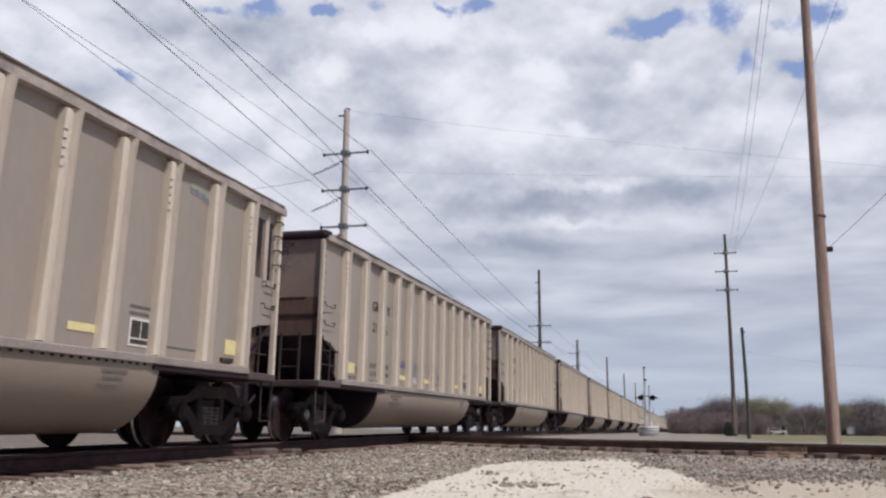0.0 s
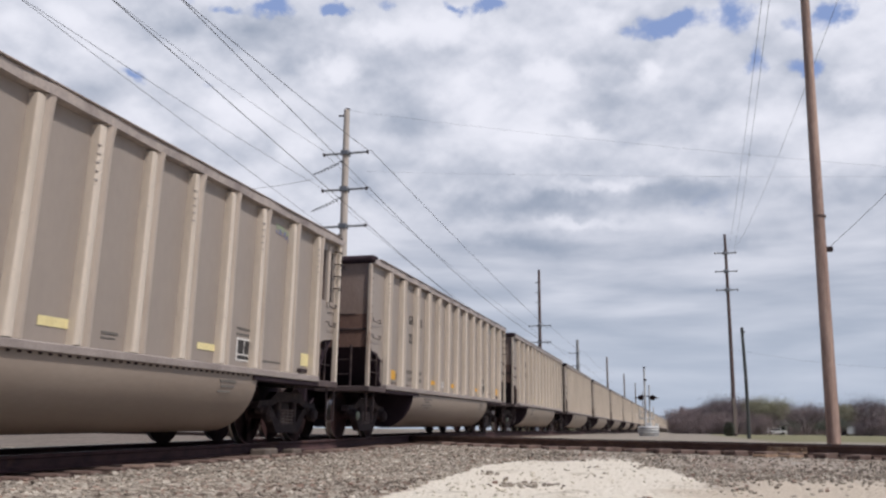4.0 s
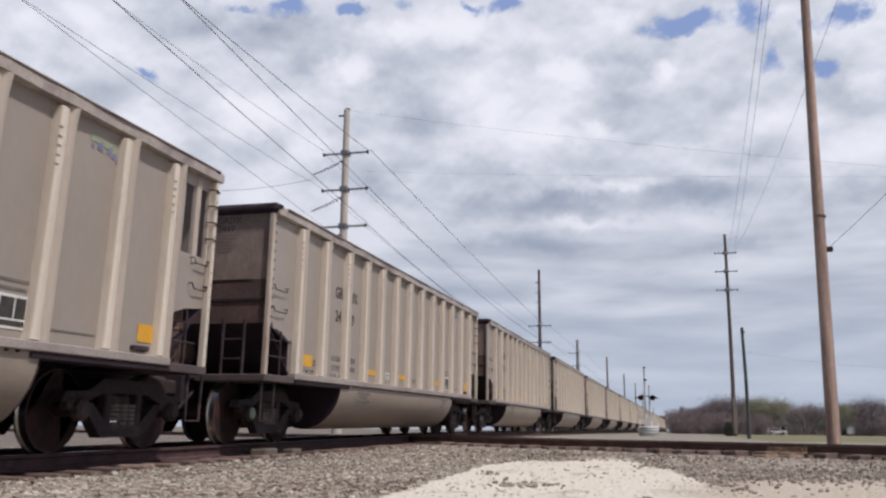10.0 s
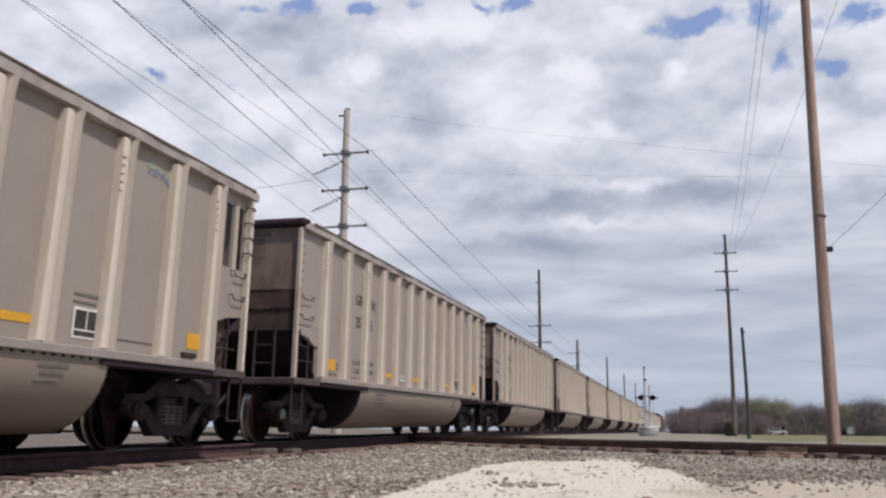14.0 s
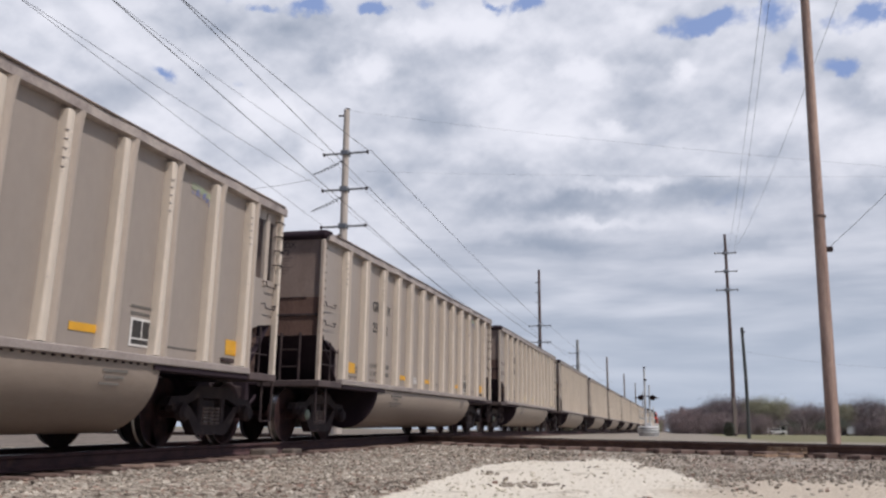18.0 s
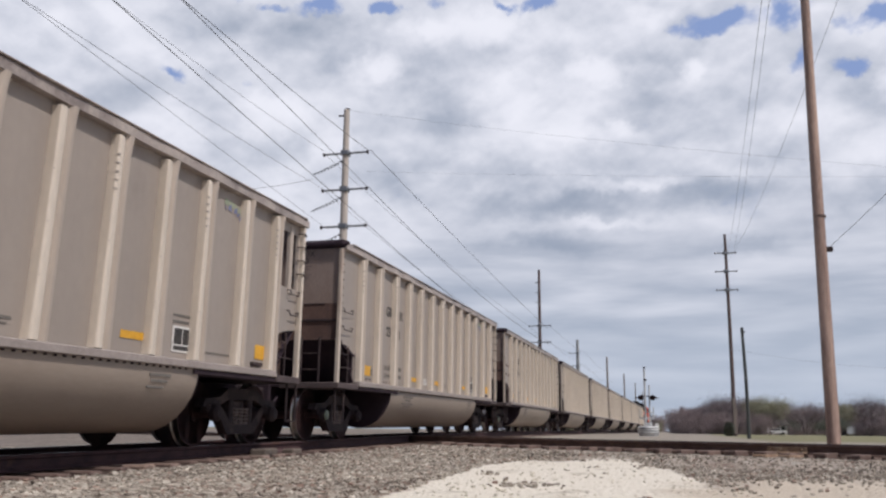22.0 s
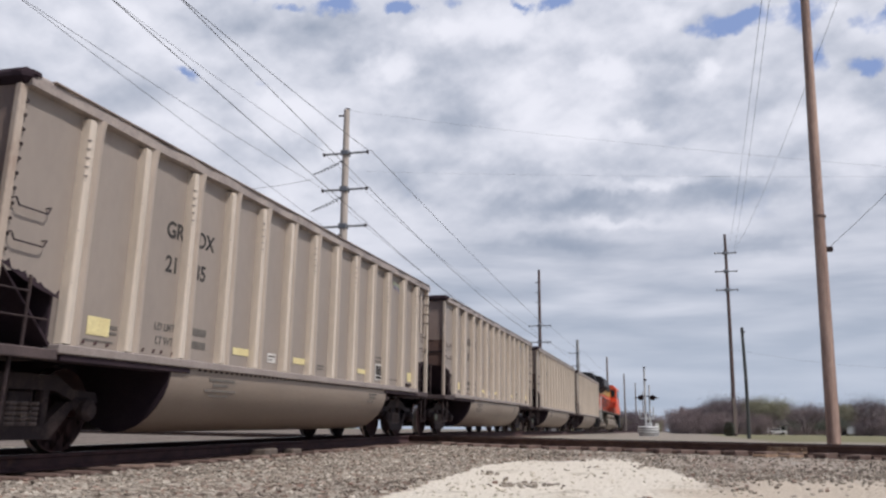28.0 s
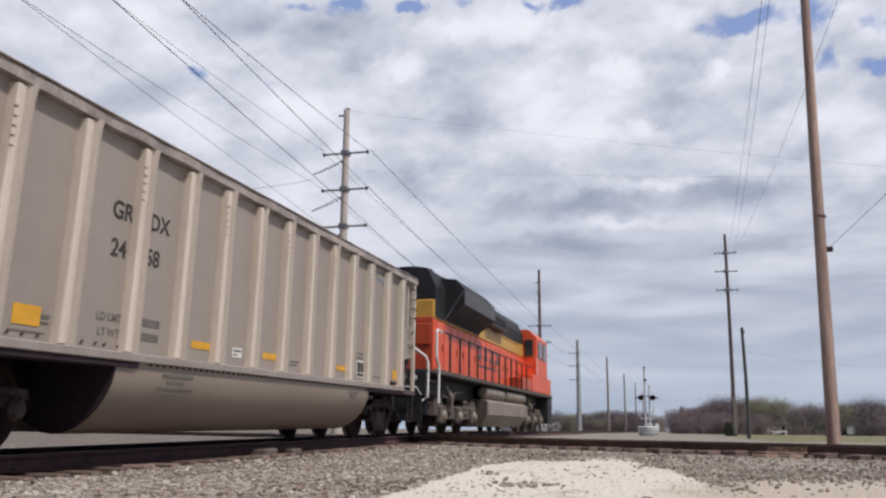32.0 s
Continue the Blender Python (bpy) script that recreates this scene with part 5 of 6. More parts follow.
KINDS = [
    tree(1, 6.6, 0.6, 90, 0.085, 0.55, LEAF, 0.4, "spreading tree with thin young green leaves"),
    tree(2, 7.2, 0.65, 70, 0.22, 0.6, TWIG, 0.05, "bare brown tree with a fine twiggy crown"),
    tree(3, 6.3, 0.7, 60, 0.22, 0.6, TWIG_DARK, 0.05, "bare broad tree with a tangled twiggy crown"),
    tree(4, 6.9, 0.6, 90, 0.085, 0.55, LEAF, 0.4, "tall tree greening with early leaves"),
    tree(5, 5.0, 0.7, 70, 0.10, 0.45, LEAF_DARK, 0.4, "dense dark evergreen tree"),
    thicket(6, 4.6, 6.5, 5200, TWIG, "low bare brown scrubby thicket"),
    thicket(7, 5.4, 5.5, 5200, TWIG, "tall tangled bare brown thicket"),
    thicket(8, 4.0, 5.0, 4200, LEAF, "low thicket with first green leaves"),
    thicket(10, 4.4, 6.0, 4600, TWIG_DARK, "dark tangled bare thicket"),
]
TOPS = [max(c.bound_box[1][2] for c in k.children) for k in KINDS]
CREST = ((-0.6, 0.015), (0.0, 0.029), (0.9, 0.0325), (1.3, 0.024), (1.6, 0.034), (2.4, 0.0385), (3.4, 0.0395), (4.3, 0.0365), (5.3, 0.0395), (5.9, 0.036), (6.6, 0.0335), (7.5, 0.0335), (8.4, 0.030), (9.2, 0.0345), (9.95, 0.0375), (10.9, 0.0385), (11.7, 0.035), (14.5, 0.034))


def crest(a):
    """Slope from the eye up to the tops of the wood, by bearing in degrees."""
    for (a0, h0), (a1, h1) in zip(CREST, CREST[1:]):
        if a <= a1:
            return h0 + (h1 - h0) * max((a - a0) / (a1 - a0), 0.0)
    return CREST[-1][1]


rt = random.Random(21)
SPOTS = []


def plant(count, a0, a1, r0, r1, kinds, low, high):
    for _ in range(count):
        b, r, k = rt.uniform(a0, a1), rt.uniform(r0, r1), rt.choice(kinds)
        sc = crest(b) * r * rt.uniform(low, high) * 1.06 / TOPS[k]
        SPOTS.append((r * math.sin(radians(b)), r * math.cos(radians(b)), k, sc / 0.92))


# the wood beyond the field: scrub by the road, bare trees, two greening ones, darker trees to the east
plant(13, 0.1, 1.2, 205, 250, (5, 6, 6), 0.65, 1.0)
plant(26, 1.3, 4.0, 215, 262, (1, 2, 1, 2, 3), 0.6, 1.0)
plant(10, 4.0, 5.5, 213, 232, (0, 3), 0.75, 1.04)
plant(9, 4.0, 5.6, 235, 265, (1, 2), 0.6, 1.0)
plant(34, 5.4, 9.3, 222, 268, (1, 2, 4, 2, 2), 0.6, 1.0)
plant(7, 8.9, 9.9, 214, 240, (3, 0), 0.65, 0.95)
plant(38, 9.3, 14.2, 216, 268, (2, 2, 2, 4, 1), 0.6, 1.0)
plant(30, 1.5, 5.4, 203, 222, (5, 6, 6, 7), 0.35, 0.72)
plant(46, 5.3, 14.0, 205, 228, (5, 6, 4, 4, 8), 0.3, 0.62)
for b, k, up in ((1.7, 2, 1.0), (2.4, 2, 1.14), (2.9, 1, 1.08), (3.35, 2, 1.1), (5.0, 3, 1.08), (5.5, 0, 1.1), (7.2, 1, 1.12), (7.7, 2, 1.05), (9.1, 3, 1.0), (9.9, 2, 1.08), (10.5, 2, 1.12), (11.0, 2, 1.08), (12.4, 1, 1.1)):
    plant(1, b, b, 212, 218, (k,), up, up)
plant(60, 0.4, 14.4, 275, 300, (5, 6, 5, 4), 0.3, 0.6)
GLIMPSES = ((20.6, 212.0, 1.3), (36.2, 212.0, 1.3))
SPOTS = [p for p in SPOTS if not any(abs(p[0] - gx * p[1] / gy) < gw and p[1] < gy + 2.0 for gx, gy, gw in GLIMPSES)]
for i in range(26):
    a = radians(rt.uniform(-1.3, 0.6))
    r = rt.uniform(280, 320)
    SPOTS.append((r * math.sin(a), r * math.cos(a), rt.choice((5, 5, 8, 6)), rt.uniform(0.55, 0.95)))
for i in range(120):
    a = radians(rt.uniform(-10.5, -1.15))
    r = rt.uniform(270, 320)
    SPOTS.append((r * math.sin(a), r * math.cos(a), rt.choice((2, 2, 8, 8, 6, 4, 7, 0)), rt.uniform(1.0, 1.65)))
for i in range(34):
    a = radians(rt.uniform(-3.2, 0.4))
    r = rt.uniform(450, 520)
    SPOTS.append((r * math.sin(a), r * math.cos(a), rt.choice((1, 2, 5, 6, 7)), rt.uniform(1.3, 2.0)))
used = set()
for x, y, k, sc in SPOTS:
    if abs(x - line_a(y)) < 4.5:
        continue
    at = pose(x, y, ground_z(x, y) - 0.05, 0, 0, rt.uniform(0, 360)) @ Matrix.Diagonal((sc * rt.uniform(0.95, 1.25), sc, sc * 0.92, 1))
    if k not in used:
        KINDS[k].matrix_basis = at
        used.add(k)
    else:
        c = copy_thing(KINDS[k], Matrix())
        c.matrix_basis = at

# a low dark cedar by the right-hand pole
bush_rnd = random.Random(9)
bush = thing("cedar_bush", "small dark rounded cedar bush at the grass edge", "bush", pose(4.55, 88.0, 0.28))
part("stem", grow(bush_rnd, 1.6, 0.5)[0], BARK, bush)
bc = Mesh()
for _ in range(900):
    h = bush_rnd.random()
    rr = 0.45 * math.sqrt(max(1 - (2 * h - 0.8) ** 2 / 1.5, 0.05)) * bush_rnd.uniform(0.7, 1.05)
    a = bush_rnd.uniform(0, 6.283)
    c = Vector((rr * math.cos(a), rr * math.sin(a), 0.1 + 1.25 * h))
    u = Vector((math.cos(a) + bush_rnd.gauss(0, 0.5), math.sin(a) + bush_rnd.gauss(0, 0.5), bush_rnd.uniform(0, 1))).normalized() * 0.13
    w = u.cross(Vector((bush_rnd.gauss(0, 1), bush_rnd.gauss(0, 1), 1))).normalized() * 0.05
    bc.add([c - u, c + w, c + u, c - w], [(0, 1, 2, 3)])
part("foliage", bc, LEAF_DARK, bush)

SIDING = surface("siding", (0.55, 0.52, 0.47), (0.46, 0.43, 0.39), 0.7, 0, 2, 30, 0.1)
SIDING_W = surface("white_siding", (0.72, 0.72, 0.72), (0.62, 0.62, 0.62), 0.7, 0, 2, 30, 0.1)
ROOF = surface("shingle_roof", (0.11, 0.10, 0.095), (0.075, 0.07, 0.068), 0.9, 0, 3, 30, 0.3)
PANE = plain("dark_pane", (0.03, 0.035, 0.04), 0.1)
PAINT_W = plain("white_car_paint", (0.75, 0.75, 0.76), 0.25)
PAINT_D = plain("dark_car_paint", (0.03, 0.035, 0.045), 0.25)
RUBBER = plain("rubber", (0.02, 0.02, 0.02), 0.8)


def house(x, y, turn_, w, d, h, wall, label):
    o = thing("house", label, "house", pose(x, y, ground_z(x, y) - 0.05, 0, 0, turn_), "houses among the trees")
    part("wall", Mesh().box(-w / 2, -d / 2, 0, w / 2, d / 2, h, 0.02), wall, o)
    part("gable", Mesh().prism([(-d / 2, h), (d / 2, h), (0, h + d * 0.3)], 0, -w / 2 + 0.05, w / 2 - 0.05), wall, o)
    for s in (-1, 1):
        part("roof_slope", Mesh().prism([(s * (d / 2 + 0.35), h - 0.2), (s * (d / 2 + 0.35), h - 0.05), (0, h + d * 0.3 + 0.17), (0, h + d * 0.3 + 0.02)], 0, -w / 2 - 0.3, w / 2 + 0.3), ROOF, o, "dark shingled roof slope")
    for k in (-0.3, 0.3):
        win = part("window", Mesh().box(k * w - 0.5, -d / 2 - 0.05, 1.0, k * w + 0.5, -d / 2 + 0.02, 2.0, 0.01), WHITE, o)
        part("pane", Mesh().box(k * w - 0.42, -d / 2 - 0.06, 1.08, k * w + 0.42, -d / 2 - 0.045, 1.92, 0.004), PANE, win)
    part("door", Mesh().box(-0.45, -d / 2 - 0.04, 0, 0.45, -d / 2 + 0.02, 2.05, 0.01), BARK, o)
    part("chimney", Mesh().box(w * 0.2, -0.3, h + d * 0.15, w * 0.2 + 0.5, 0.3, h + d * 0.3 + 0.6, 0.02), RUST, o)
    return o


def car(x, y, turn_, paint, label, van=False):
    c = thing("parked_car", label, "car", pose(x, y, ground_z(x, y), 0, 0, turn_), "vehicles parked by the houses")
    L_, H = (5.0, 1.9) if van else (4.4, 1.42)
    side = [(-L_ / 2, 0.35), (L_ / 2, 0.35), (L_ / 2, 0.75), (L_ / 2 - 0.15, 0.9), (L_ * 0.28, 0.95), (L_ * 0.14, H), (-L_ * 0.33 if not van else -L_ / 2 + 0.1, H), (-L_ / 2 + 0.05, 0.95)]
    part("body", Mesh().prism([(a, b) for a, b in side], 1, -0.85, 0.85), paint, c, smooth=30)
    part("window_band", Mesh().prism([(-L_ * 0.36, 0.98), (L_ * 0.24, 0.98), (L_ * 0.13, H - 0.08), (-L_ * 0.32, H - 0.08)], 1, -0.86, 0.86), PANE, c)
    for sx in (-1, 1):
        for sy in (-1, 1):
            part("wheel", Mesh().turn([(0.0, sy * 0.88), (0.2, sy * 0.88), (0.31, sy * 0.86), (0.33, sy * 0.7), (0.0, sy * 0.66)], 1, (sx * L_ * 0.3, 0, 0.33), 16), RUBBER, c)
    return c


house(20.9, 217.0, 12, 4.6, 4.4, 2.3, SIDING, "small tan cottage half hidden among bare trees")
house(36.6, 219.0, -8, 3.0, 3.4, 2.2, SIDING_W, "small white shed half hidden by trees")
house(-30.5, 216.0, 20, 5, 4, 1.2, SIDING_W, "white house beyond the railway line")
car(20.7, 211.5, 12, PAINT_W, "white car parked among the trees by the field's edge")
car(36.2, 211.5, 80, PAINT_W, "white van parked among the trees", True)
car(38.6, 211.0, 6, PAINT_D, "dark car parked among the trees")


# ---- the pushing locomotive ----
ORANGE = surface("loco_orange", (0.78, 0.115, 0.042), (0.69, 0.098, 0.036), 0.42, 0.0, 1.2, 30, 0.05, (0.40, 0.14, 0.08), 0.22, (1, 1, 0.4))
# the hood's orange again, darkened to stand in for a less lit face
ORANGE_SHADED = surface("loco_orange_shaded", (0.50, 0.075, 0.028), (0.42, 0.06, 0.025), 0.45, 0.0, 1.5, 30, 0.05)
LOCO_Y = surface("loco_yellow", (0.62, 0.34, 0.06), (0.52, 0.28, 0.06), 0.45, 0.0, 2, 30, 0.05, (0.35, 0.22, 0.08), 0.25)
LOCO_K = surface("loco_black", (0.012, 0.012, 0.015), (0.02, 0.02, 0.024), 0.65, 0.0, 2, 30, 0.05)
LOCO_G = surface("loco_roof_grey", (0.10, 0.10, 0.115), (0.07, 0.073, 0.083), 0.55, 0.0, 2, 30, 0.05)
TANK = surface("loco_tank_dust", (0.27, 0.228, 0.185), (0.2, 0.168, 0.138), 0.6, 0.0, 1.5, 30, 0.1, (0.16, 0.135, 0.12), 0.35)
FRAME_G = surface("loco_truck_dust", (0.13, 0.108, 0.09), (0.075, 0.062, 0.055), 0.7, 0.1, 3, 40, 0.2, (0.05, 0.045, 0.045), 0.4)
RAIL_W = plain("handrail_white", (0.78, 0.77, 0.74), 0.4)


def locomotive():
    """Six-axle diesel with flared radiators; y from its near end, z from the rail tops."""
    o = thing("locomotive", "dusty orange and black six-axle diesel locomotive at the train's end", "locomotive")
    HW = 1.52
    part("deck", Mesh().box(-HW, 0.0, 1.56, HW, 22.5, 1.64, 0.02), LOCO_K, o, "black walkway deck")
    part("frame", Mesh().box(-0.95, 0.0, 1.0, 0.95, 22.5, 1.555, 0.03), LOCO_K, o, "black underframe")
    for s in (-1, 1):
        x0, x1 = sorted((s * HW, s * (HW + 0.02)))
        part("walkway_edge", Mesh().box(x0, 0.6, 1.58, x1, 22.3, 1.69, 0.005), FRAME_G, o, "dusty pale walkway edge")
    # long hood
    part("hood", Mesh().box(-0.92, 2.75, 1.642, 0.92, 17.6, 3.248, 0.04), ORANGE, o, "orange long hood")
    # end face takes the darkened orange, so its shade is in the colour
    part("hood_end", Mesh().box(-0.9, 2.69, 1.645, 0.9, 2.745, 3.3, 0.02), ORANGE_SHADED, o, "orange hood end with shade put into its colour")
    part("hood_end_door", Mesh().box(-0.35, 2.65, 1.7, 0.35, 2.685, 3.1, 0.02), ORANGE_SHADED, o)
    part("end_grille", Mesh().box(0.42, 2.65, 2.5, 0.85, 2.685, 3.1, 0.02), ORANGE_SHADED, o)
    part("hood_stripe", Mesh().box(-0.925, 2.71, 3.25, 0.925, 17.59, 3.80, 0.03), LOCO_Y, o, "yellow hood stripe")
    part("hood_roof", Mesh().prism([(-0.92, 3.802), (0.92, 3.802), (0.92, 4.25), (0.7, 4.72), (-0.7, 4.72), (-0.92, 4.25)], 1, 2.75, 17.55), LOCO_K, o, "black hood roof")
    # flared radiator wings
    for s in (-1, 1):
        m = Mesh()
        m.prism([(s * 0.9, 3.35), (s * 0.94, 3.35), (s * 1.5, 3.78), (s * 1.5, 4.26), (s * 1.25, 4.55), (s * 0.8, 4.6)], 1, 3.9, 8.4)
        part("radiator_wing", m, LOCO_K, o, "flared black radiator wing")
        # black panel added over the yellow stripe below the wing
        part("radiator_panel", Mesh().box(min(s * 0.927, s * 0.94), 2.78, 3.30, max(s * 0.927, s * 0.94), 8.4, 4.22, 0.004), LOCO_K, o, "black panel on the hood below the radiator wing")
        x0, x1 = sorted((s * 1.502, s * 1.515))
        part("wing_edge", Mesh().box(x0, 3.92, 3.8, x1, 8.38, 4.25, 0.003), LOCO_G, o, "grey wing edge")
        part("wing_brace", Mesh().tube([(s * 0.94, 3.86, 3.32), (s * 1.5, 3.86, 4.2)], 0.03, 6), LOCO_G, o)
        for k in range(10):
            y = 4.1 + 0.42 * k
            part("radiator_slat", Mesh().prism([(s * 0.98, 3.37), (s * 1.0, 3.36), (s * 1.475, 3.74), (s * 1.455, 3.75)], 1, y, y + 0.05), LOCO_G, o)
        # doors along the hood
        for k in range(17):
            y = 2.95 + 0.84 * k
            x0, x1 = sorted((s * 0.92, s * 0.942))
            d = part("hood_door", Mesh().box(x0, y, 1.75, x1, y + 0.75, 3.18, 0.008), ORANGE, o)
            part("door_latch", Mesh().box(min(s * 0.942, s * 0.96), y + 0.62, 2.35, max(s * 0.942, s * 0.96), y + 0.68, 2.55, 0.005), LOCO_K, d)
        # dynamic-brake and exhaust vents ahead of the wings
        part("vent_box", Mesh().box(min(s * 0.9, s * 1.2), 9.4, 3.82, max(s * 0.9, s * 1.2), 12.4, 4.3, 0.03), LOCO_G, o, "grey louvred vent box")
        for k in range(9):
            x0, x1 = sorted((s * 1.2, s * 1.22))
            part("louvre", Mesh().box(x0, 9.5 + 0.31 * k, 3.9, x1, 9.67 + 0.31 * k, 4.22, 0.004), LOCO_K, o)
        for k in range(16):
            x0, x1 = sorted((s * 0.926, s * 0.936))
            part("stripe_vent", Mesh().box(x0, 8.7 + 0.5 * k, 3.64, x1, 8.84 + 0.5 * k, 3.82, 0.003), LOCO_K, o)
        # road lettering as plain bars
        for k in range(4):
            y = 8.3 + 0.95 * k
            part("lettering_bar", Mesh().prism([(y, 2.5), (y + 0.55, 2.5), (y + 0.6, 2.62), (y + 0.5, 2.76), (y + 0.6, 2.9), (y + 0.5, 3.0), (y, 3.0), (y, 2.86), (y + 0.34, 2.86), (y + 0.34, 2.64), (y, 2.64)], 0, min(s * 0.944, s * 0.95), max(s * 0.944, s * 0.95)), LOCO_G, o, "plain dark lettering block")
        part("lettering_line", Mesh().box(min(s * 0.944, s * 0.95), 8.3, 2.24, max(s * 0.944, s * 0.95), 11.6, 2.32, 0.002), LOCO_G, o)
        # handrails with stanchions
        xx = s * (HW - 0.02)
        part("handrail", Mesh().tube([(xx, 1.3, 2.72), (xx, 16.4, 2.72)], 0.022, 6), LOCO_K, o)
        for k in range(12):
            y = 2.3 + 1.15 * k
            part("stanchion", Mesh().tube([(xx, y, 1.6), (xx, y, 2.74)], 0.03, 6), LOCO_K, o)
        part("step_rail", Mesh().tube([(xx, 1.45, 2.7), (xx, 1.0, 2.72), (xx, 0.9, 2.66), (xx, 0.9, 2.0), (xx + s * 0.03, 1.05, 1.75), (xx + s * 0.03, 1.05, 0.82)], 0.035, 8), RAIL_W, o, "white step handrail")
        part("step_rail", Mesh().tube([(xx - s * 0.8, 0.02, 2.5), (xx - s * 0.05, 0.1, 1.95), (xx, 0.12, 1.8), (xx, 0.12, 0.95), (xx - s * 0.12, 0.05, 0.85)], 0.035, 8), RAIL_W, o, "white step handrail")
        part("step_well", Mesh().box(min(s * 0.75, s * 1.48), 0.15, 0.5, max(s * 0.75, s * 1.48), 0.2, 1.62, 0.02), LOCO_K, o)
        for k in range(4):
            part("step", Mesh().box(min(s * 1.05, s * 1.5), 0.2, 0.5 + 0.28 * k, max(s * 1.05, s * 1.5), 0.95, 0.53 + 0.28 * k, 0.008), STEEL, o)
        # reservoirs over the tank
        for y0, y1 in ((7.5, 10.6), (11.0, 15.0)):
            part("air_reservoir", Mesh().turn([(0.0, y0), (0.15, y0 + 0.02), (0.21, y0 + 0.12), (0.21, y1 - 0.12), (0.15, y1 - 0.02), (0.0, y1)], 1, (s * 1.27, 0, 1.33), 16), TANK, o, "pale air reservoir", smooth=40)
        # cab windows
        part("rear_cab_window", Mesh().box(min(s * 0.98, s * 1.36), 17.57, 3.3, max(s * 0.98, s * 1.36), 17.608, 4.05, 0.02), PANE, o, "dark rear cab window")
        part("cab_window", Mesh().box(min(s * 1.5, s * 1.53), 18.1, 3.25, max(s * 1.5, s * 1.53), 19.2, 4.0, 0.02), PANE, o, "dark cab side window")
        part("cab_window", Mesh().box(min(s * 1.5, s * 1.54), 19.5, 3.2, max(s * 1.5, s * 1.54), 20.4, 4.0, 0.02), PANE, o)
        part("cab_grab", Mesh().tube([(s * 1.53, 17.55, 2.5), (s * 1.53, 17.55, 3.2)], 0.02, 6), RAIL_W, o)
        part("side_locker", Mesh().box(min(s * 0.93, s * 1.5), 16.5, 1.70, max(s * 1.06, s * 1.5), 22.1, 2.46, 0.03), ORANGE, o, "orange locker below the cab")
        part("locker_panel", Mesh().box(min(s * 0.93, s * 1.49), 14.1, 1.70, max(s * 1.06, s * 1.49), 16.4, 2.2, 0.03), ORANGE_SHADED, o)
    part("fuel_tank", Mesh().prism([(-1.5, 1.0), (-1.5, 0.6), (-1.15, 0.2), (1.15, 0.2), (1.5, 0.6), (1.5, 1.0), (1.38, 1.1), (-1.38, 1.1)], 1, 7.4, 15.1), TANK, o, "dusty pale fuel tank")
    part("tank_end", Mesh().prism([(-1.45, 1.05), (-1.45, 0.62), (-1.12, 0.24), (1.12, 0.24), (1.45, 0.62), (1.45, 1.05)], 1, 7.33, 7.397), FRAME_G, o)
    part("cab", Mesh().prism([(-1.5, 2.464), (1.5, 2.464), (1.5, 4.15), (1.15, 4.5), (-1.15, 4.5), (-1.5, 4.15)], 1, 17.61, 20.9), ORANGE, o, "orange cab")
    part("nose", Mesh().prism([(20.902, 1.645), (22.4, 1.645), (22.3, 3.1), (21.9, 3.3), (20.902, 3.45)], 0, -1.2, 1.2), ORANGE, o, "orange short nose")
    part("windscreen", Mesh().box(-1.2, 20.902, 3.5, 1.2, 20.93, 4.1, 0.01), PANE, o)
    part("pilot", Mesh().box(-1.48, 21.1, 0.35, 1.48, 22.55, 1.555, 0.03), LOCO_K, o, "black pilot and step wells")
    part("exhaust_stack", Mesh().box(-0.4, 9.9, 4.7, 0.4, 11.0, 4.85, 0.04), LOCO_K, o)
    for k in range(3):
        part("roof_fan", Mesh().turn([(0.6, 0.0), (0.62, 0.12), (0.5, 0.16), (0.0, 0.12)], 2, (0, 3.6 + 1.6 * k, 4.7), 20), LOCO_K, o, smooth=40)
    part("horn", Mesh().box(-0.2, 9.0, 4.7, 0.2, 9.3, 4.82, 0.03), LOCO_K, o)
    part("end_plate", Mesh().box(-1.5, -0.05, 0.95, 1.5, -0.004, 1.6, 0.02), LOCO_K, o)
    part("plow", Mesh().prism([(-1.4, 0.35), (1.4, 0.35), (1.4, 0.93), (-1.4, 0.93)], 1, -0.06, 0.0), LOCO_K, o)
    for xx in (0.95, 1.2):
        part("end_lamp", Mesh().turn([(0.0, -0.03), (0.07, -0.03), (0.08, 0.0)], 1, (xx, -0.055, 1.42), 12), SILVER, o)
    part("mu_hose", Mesh().tube([(0.7, -0.05, 1.2), (0.72, -0.25, 1.05), (0.75, -0.3, 0.7), (0.72, -0.2, 0.5)], 0.03, 6), LOCO_K, o)
    part("lift_bar", Mesh().tube([(1.4, -0.1, 1.0), (1.3, -0.2, 1.18), (0.9, -0.2, 1.2), (0.3, -0.25, 1.0)], 0.02, 6), RAIL_W, o)
    for y, d in ((0.0, -1), (22.5, 1)):
        part("coupler", Mesh().box(-0.12, min(y, y + 0.7 * d), 0.72, 0.12, max(y, y + 0.7 * d), 0.94, 0.03), STEEL, o)
    axles = []
    for yc in (4.35, 18.25):
        t = new("truck")
        t.parent = o
        t.location = (0, yc, 0)
        t["label"] = "dusty grey three-axle truck"
        for s in (-1, 1):
            x0, x1 = sorted((s * 0.98, s * 1.2))
            m = Mesh().prism([(-2.5, 0.55), (-2.4, 0.95), (-1.9, 1.0), (-1.5, 0.78), (1.5, 0.78), (1.9, 1.0), (2.4, 0.95), (2.5, 0.55), (2.2, 0.5), (1.5, 0.42), (-1.5, 0.42), (-2.2, 0.5)], 0, x0, x1)
            part("truck_frame", m, FRAME_G, t, smooth=30)
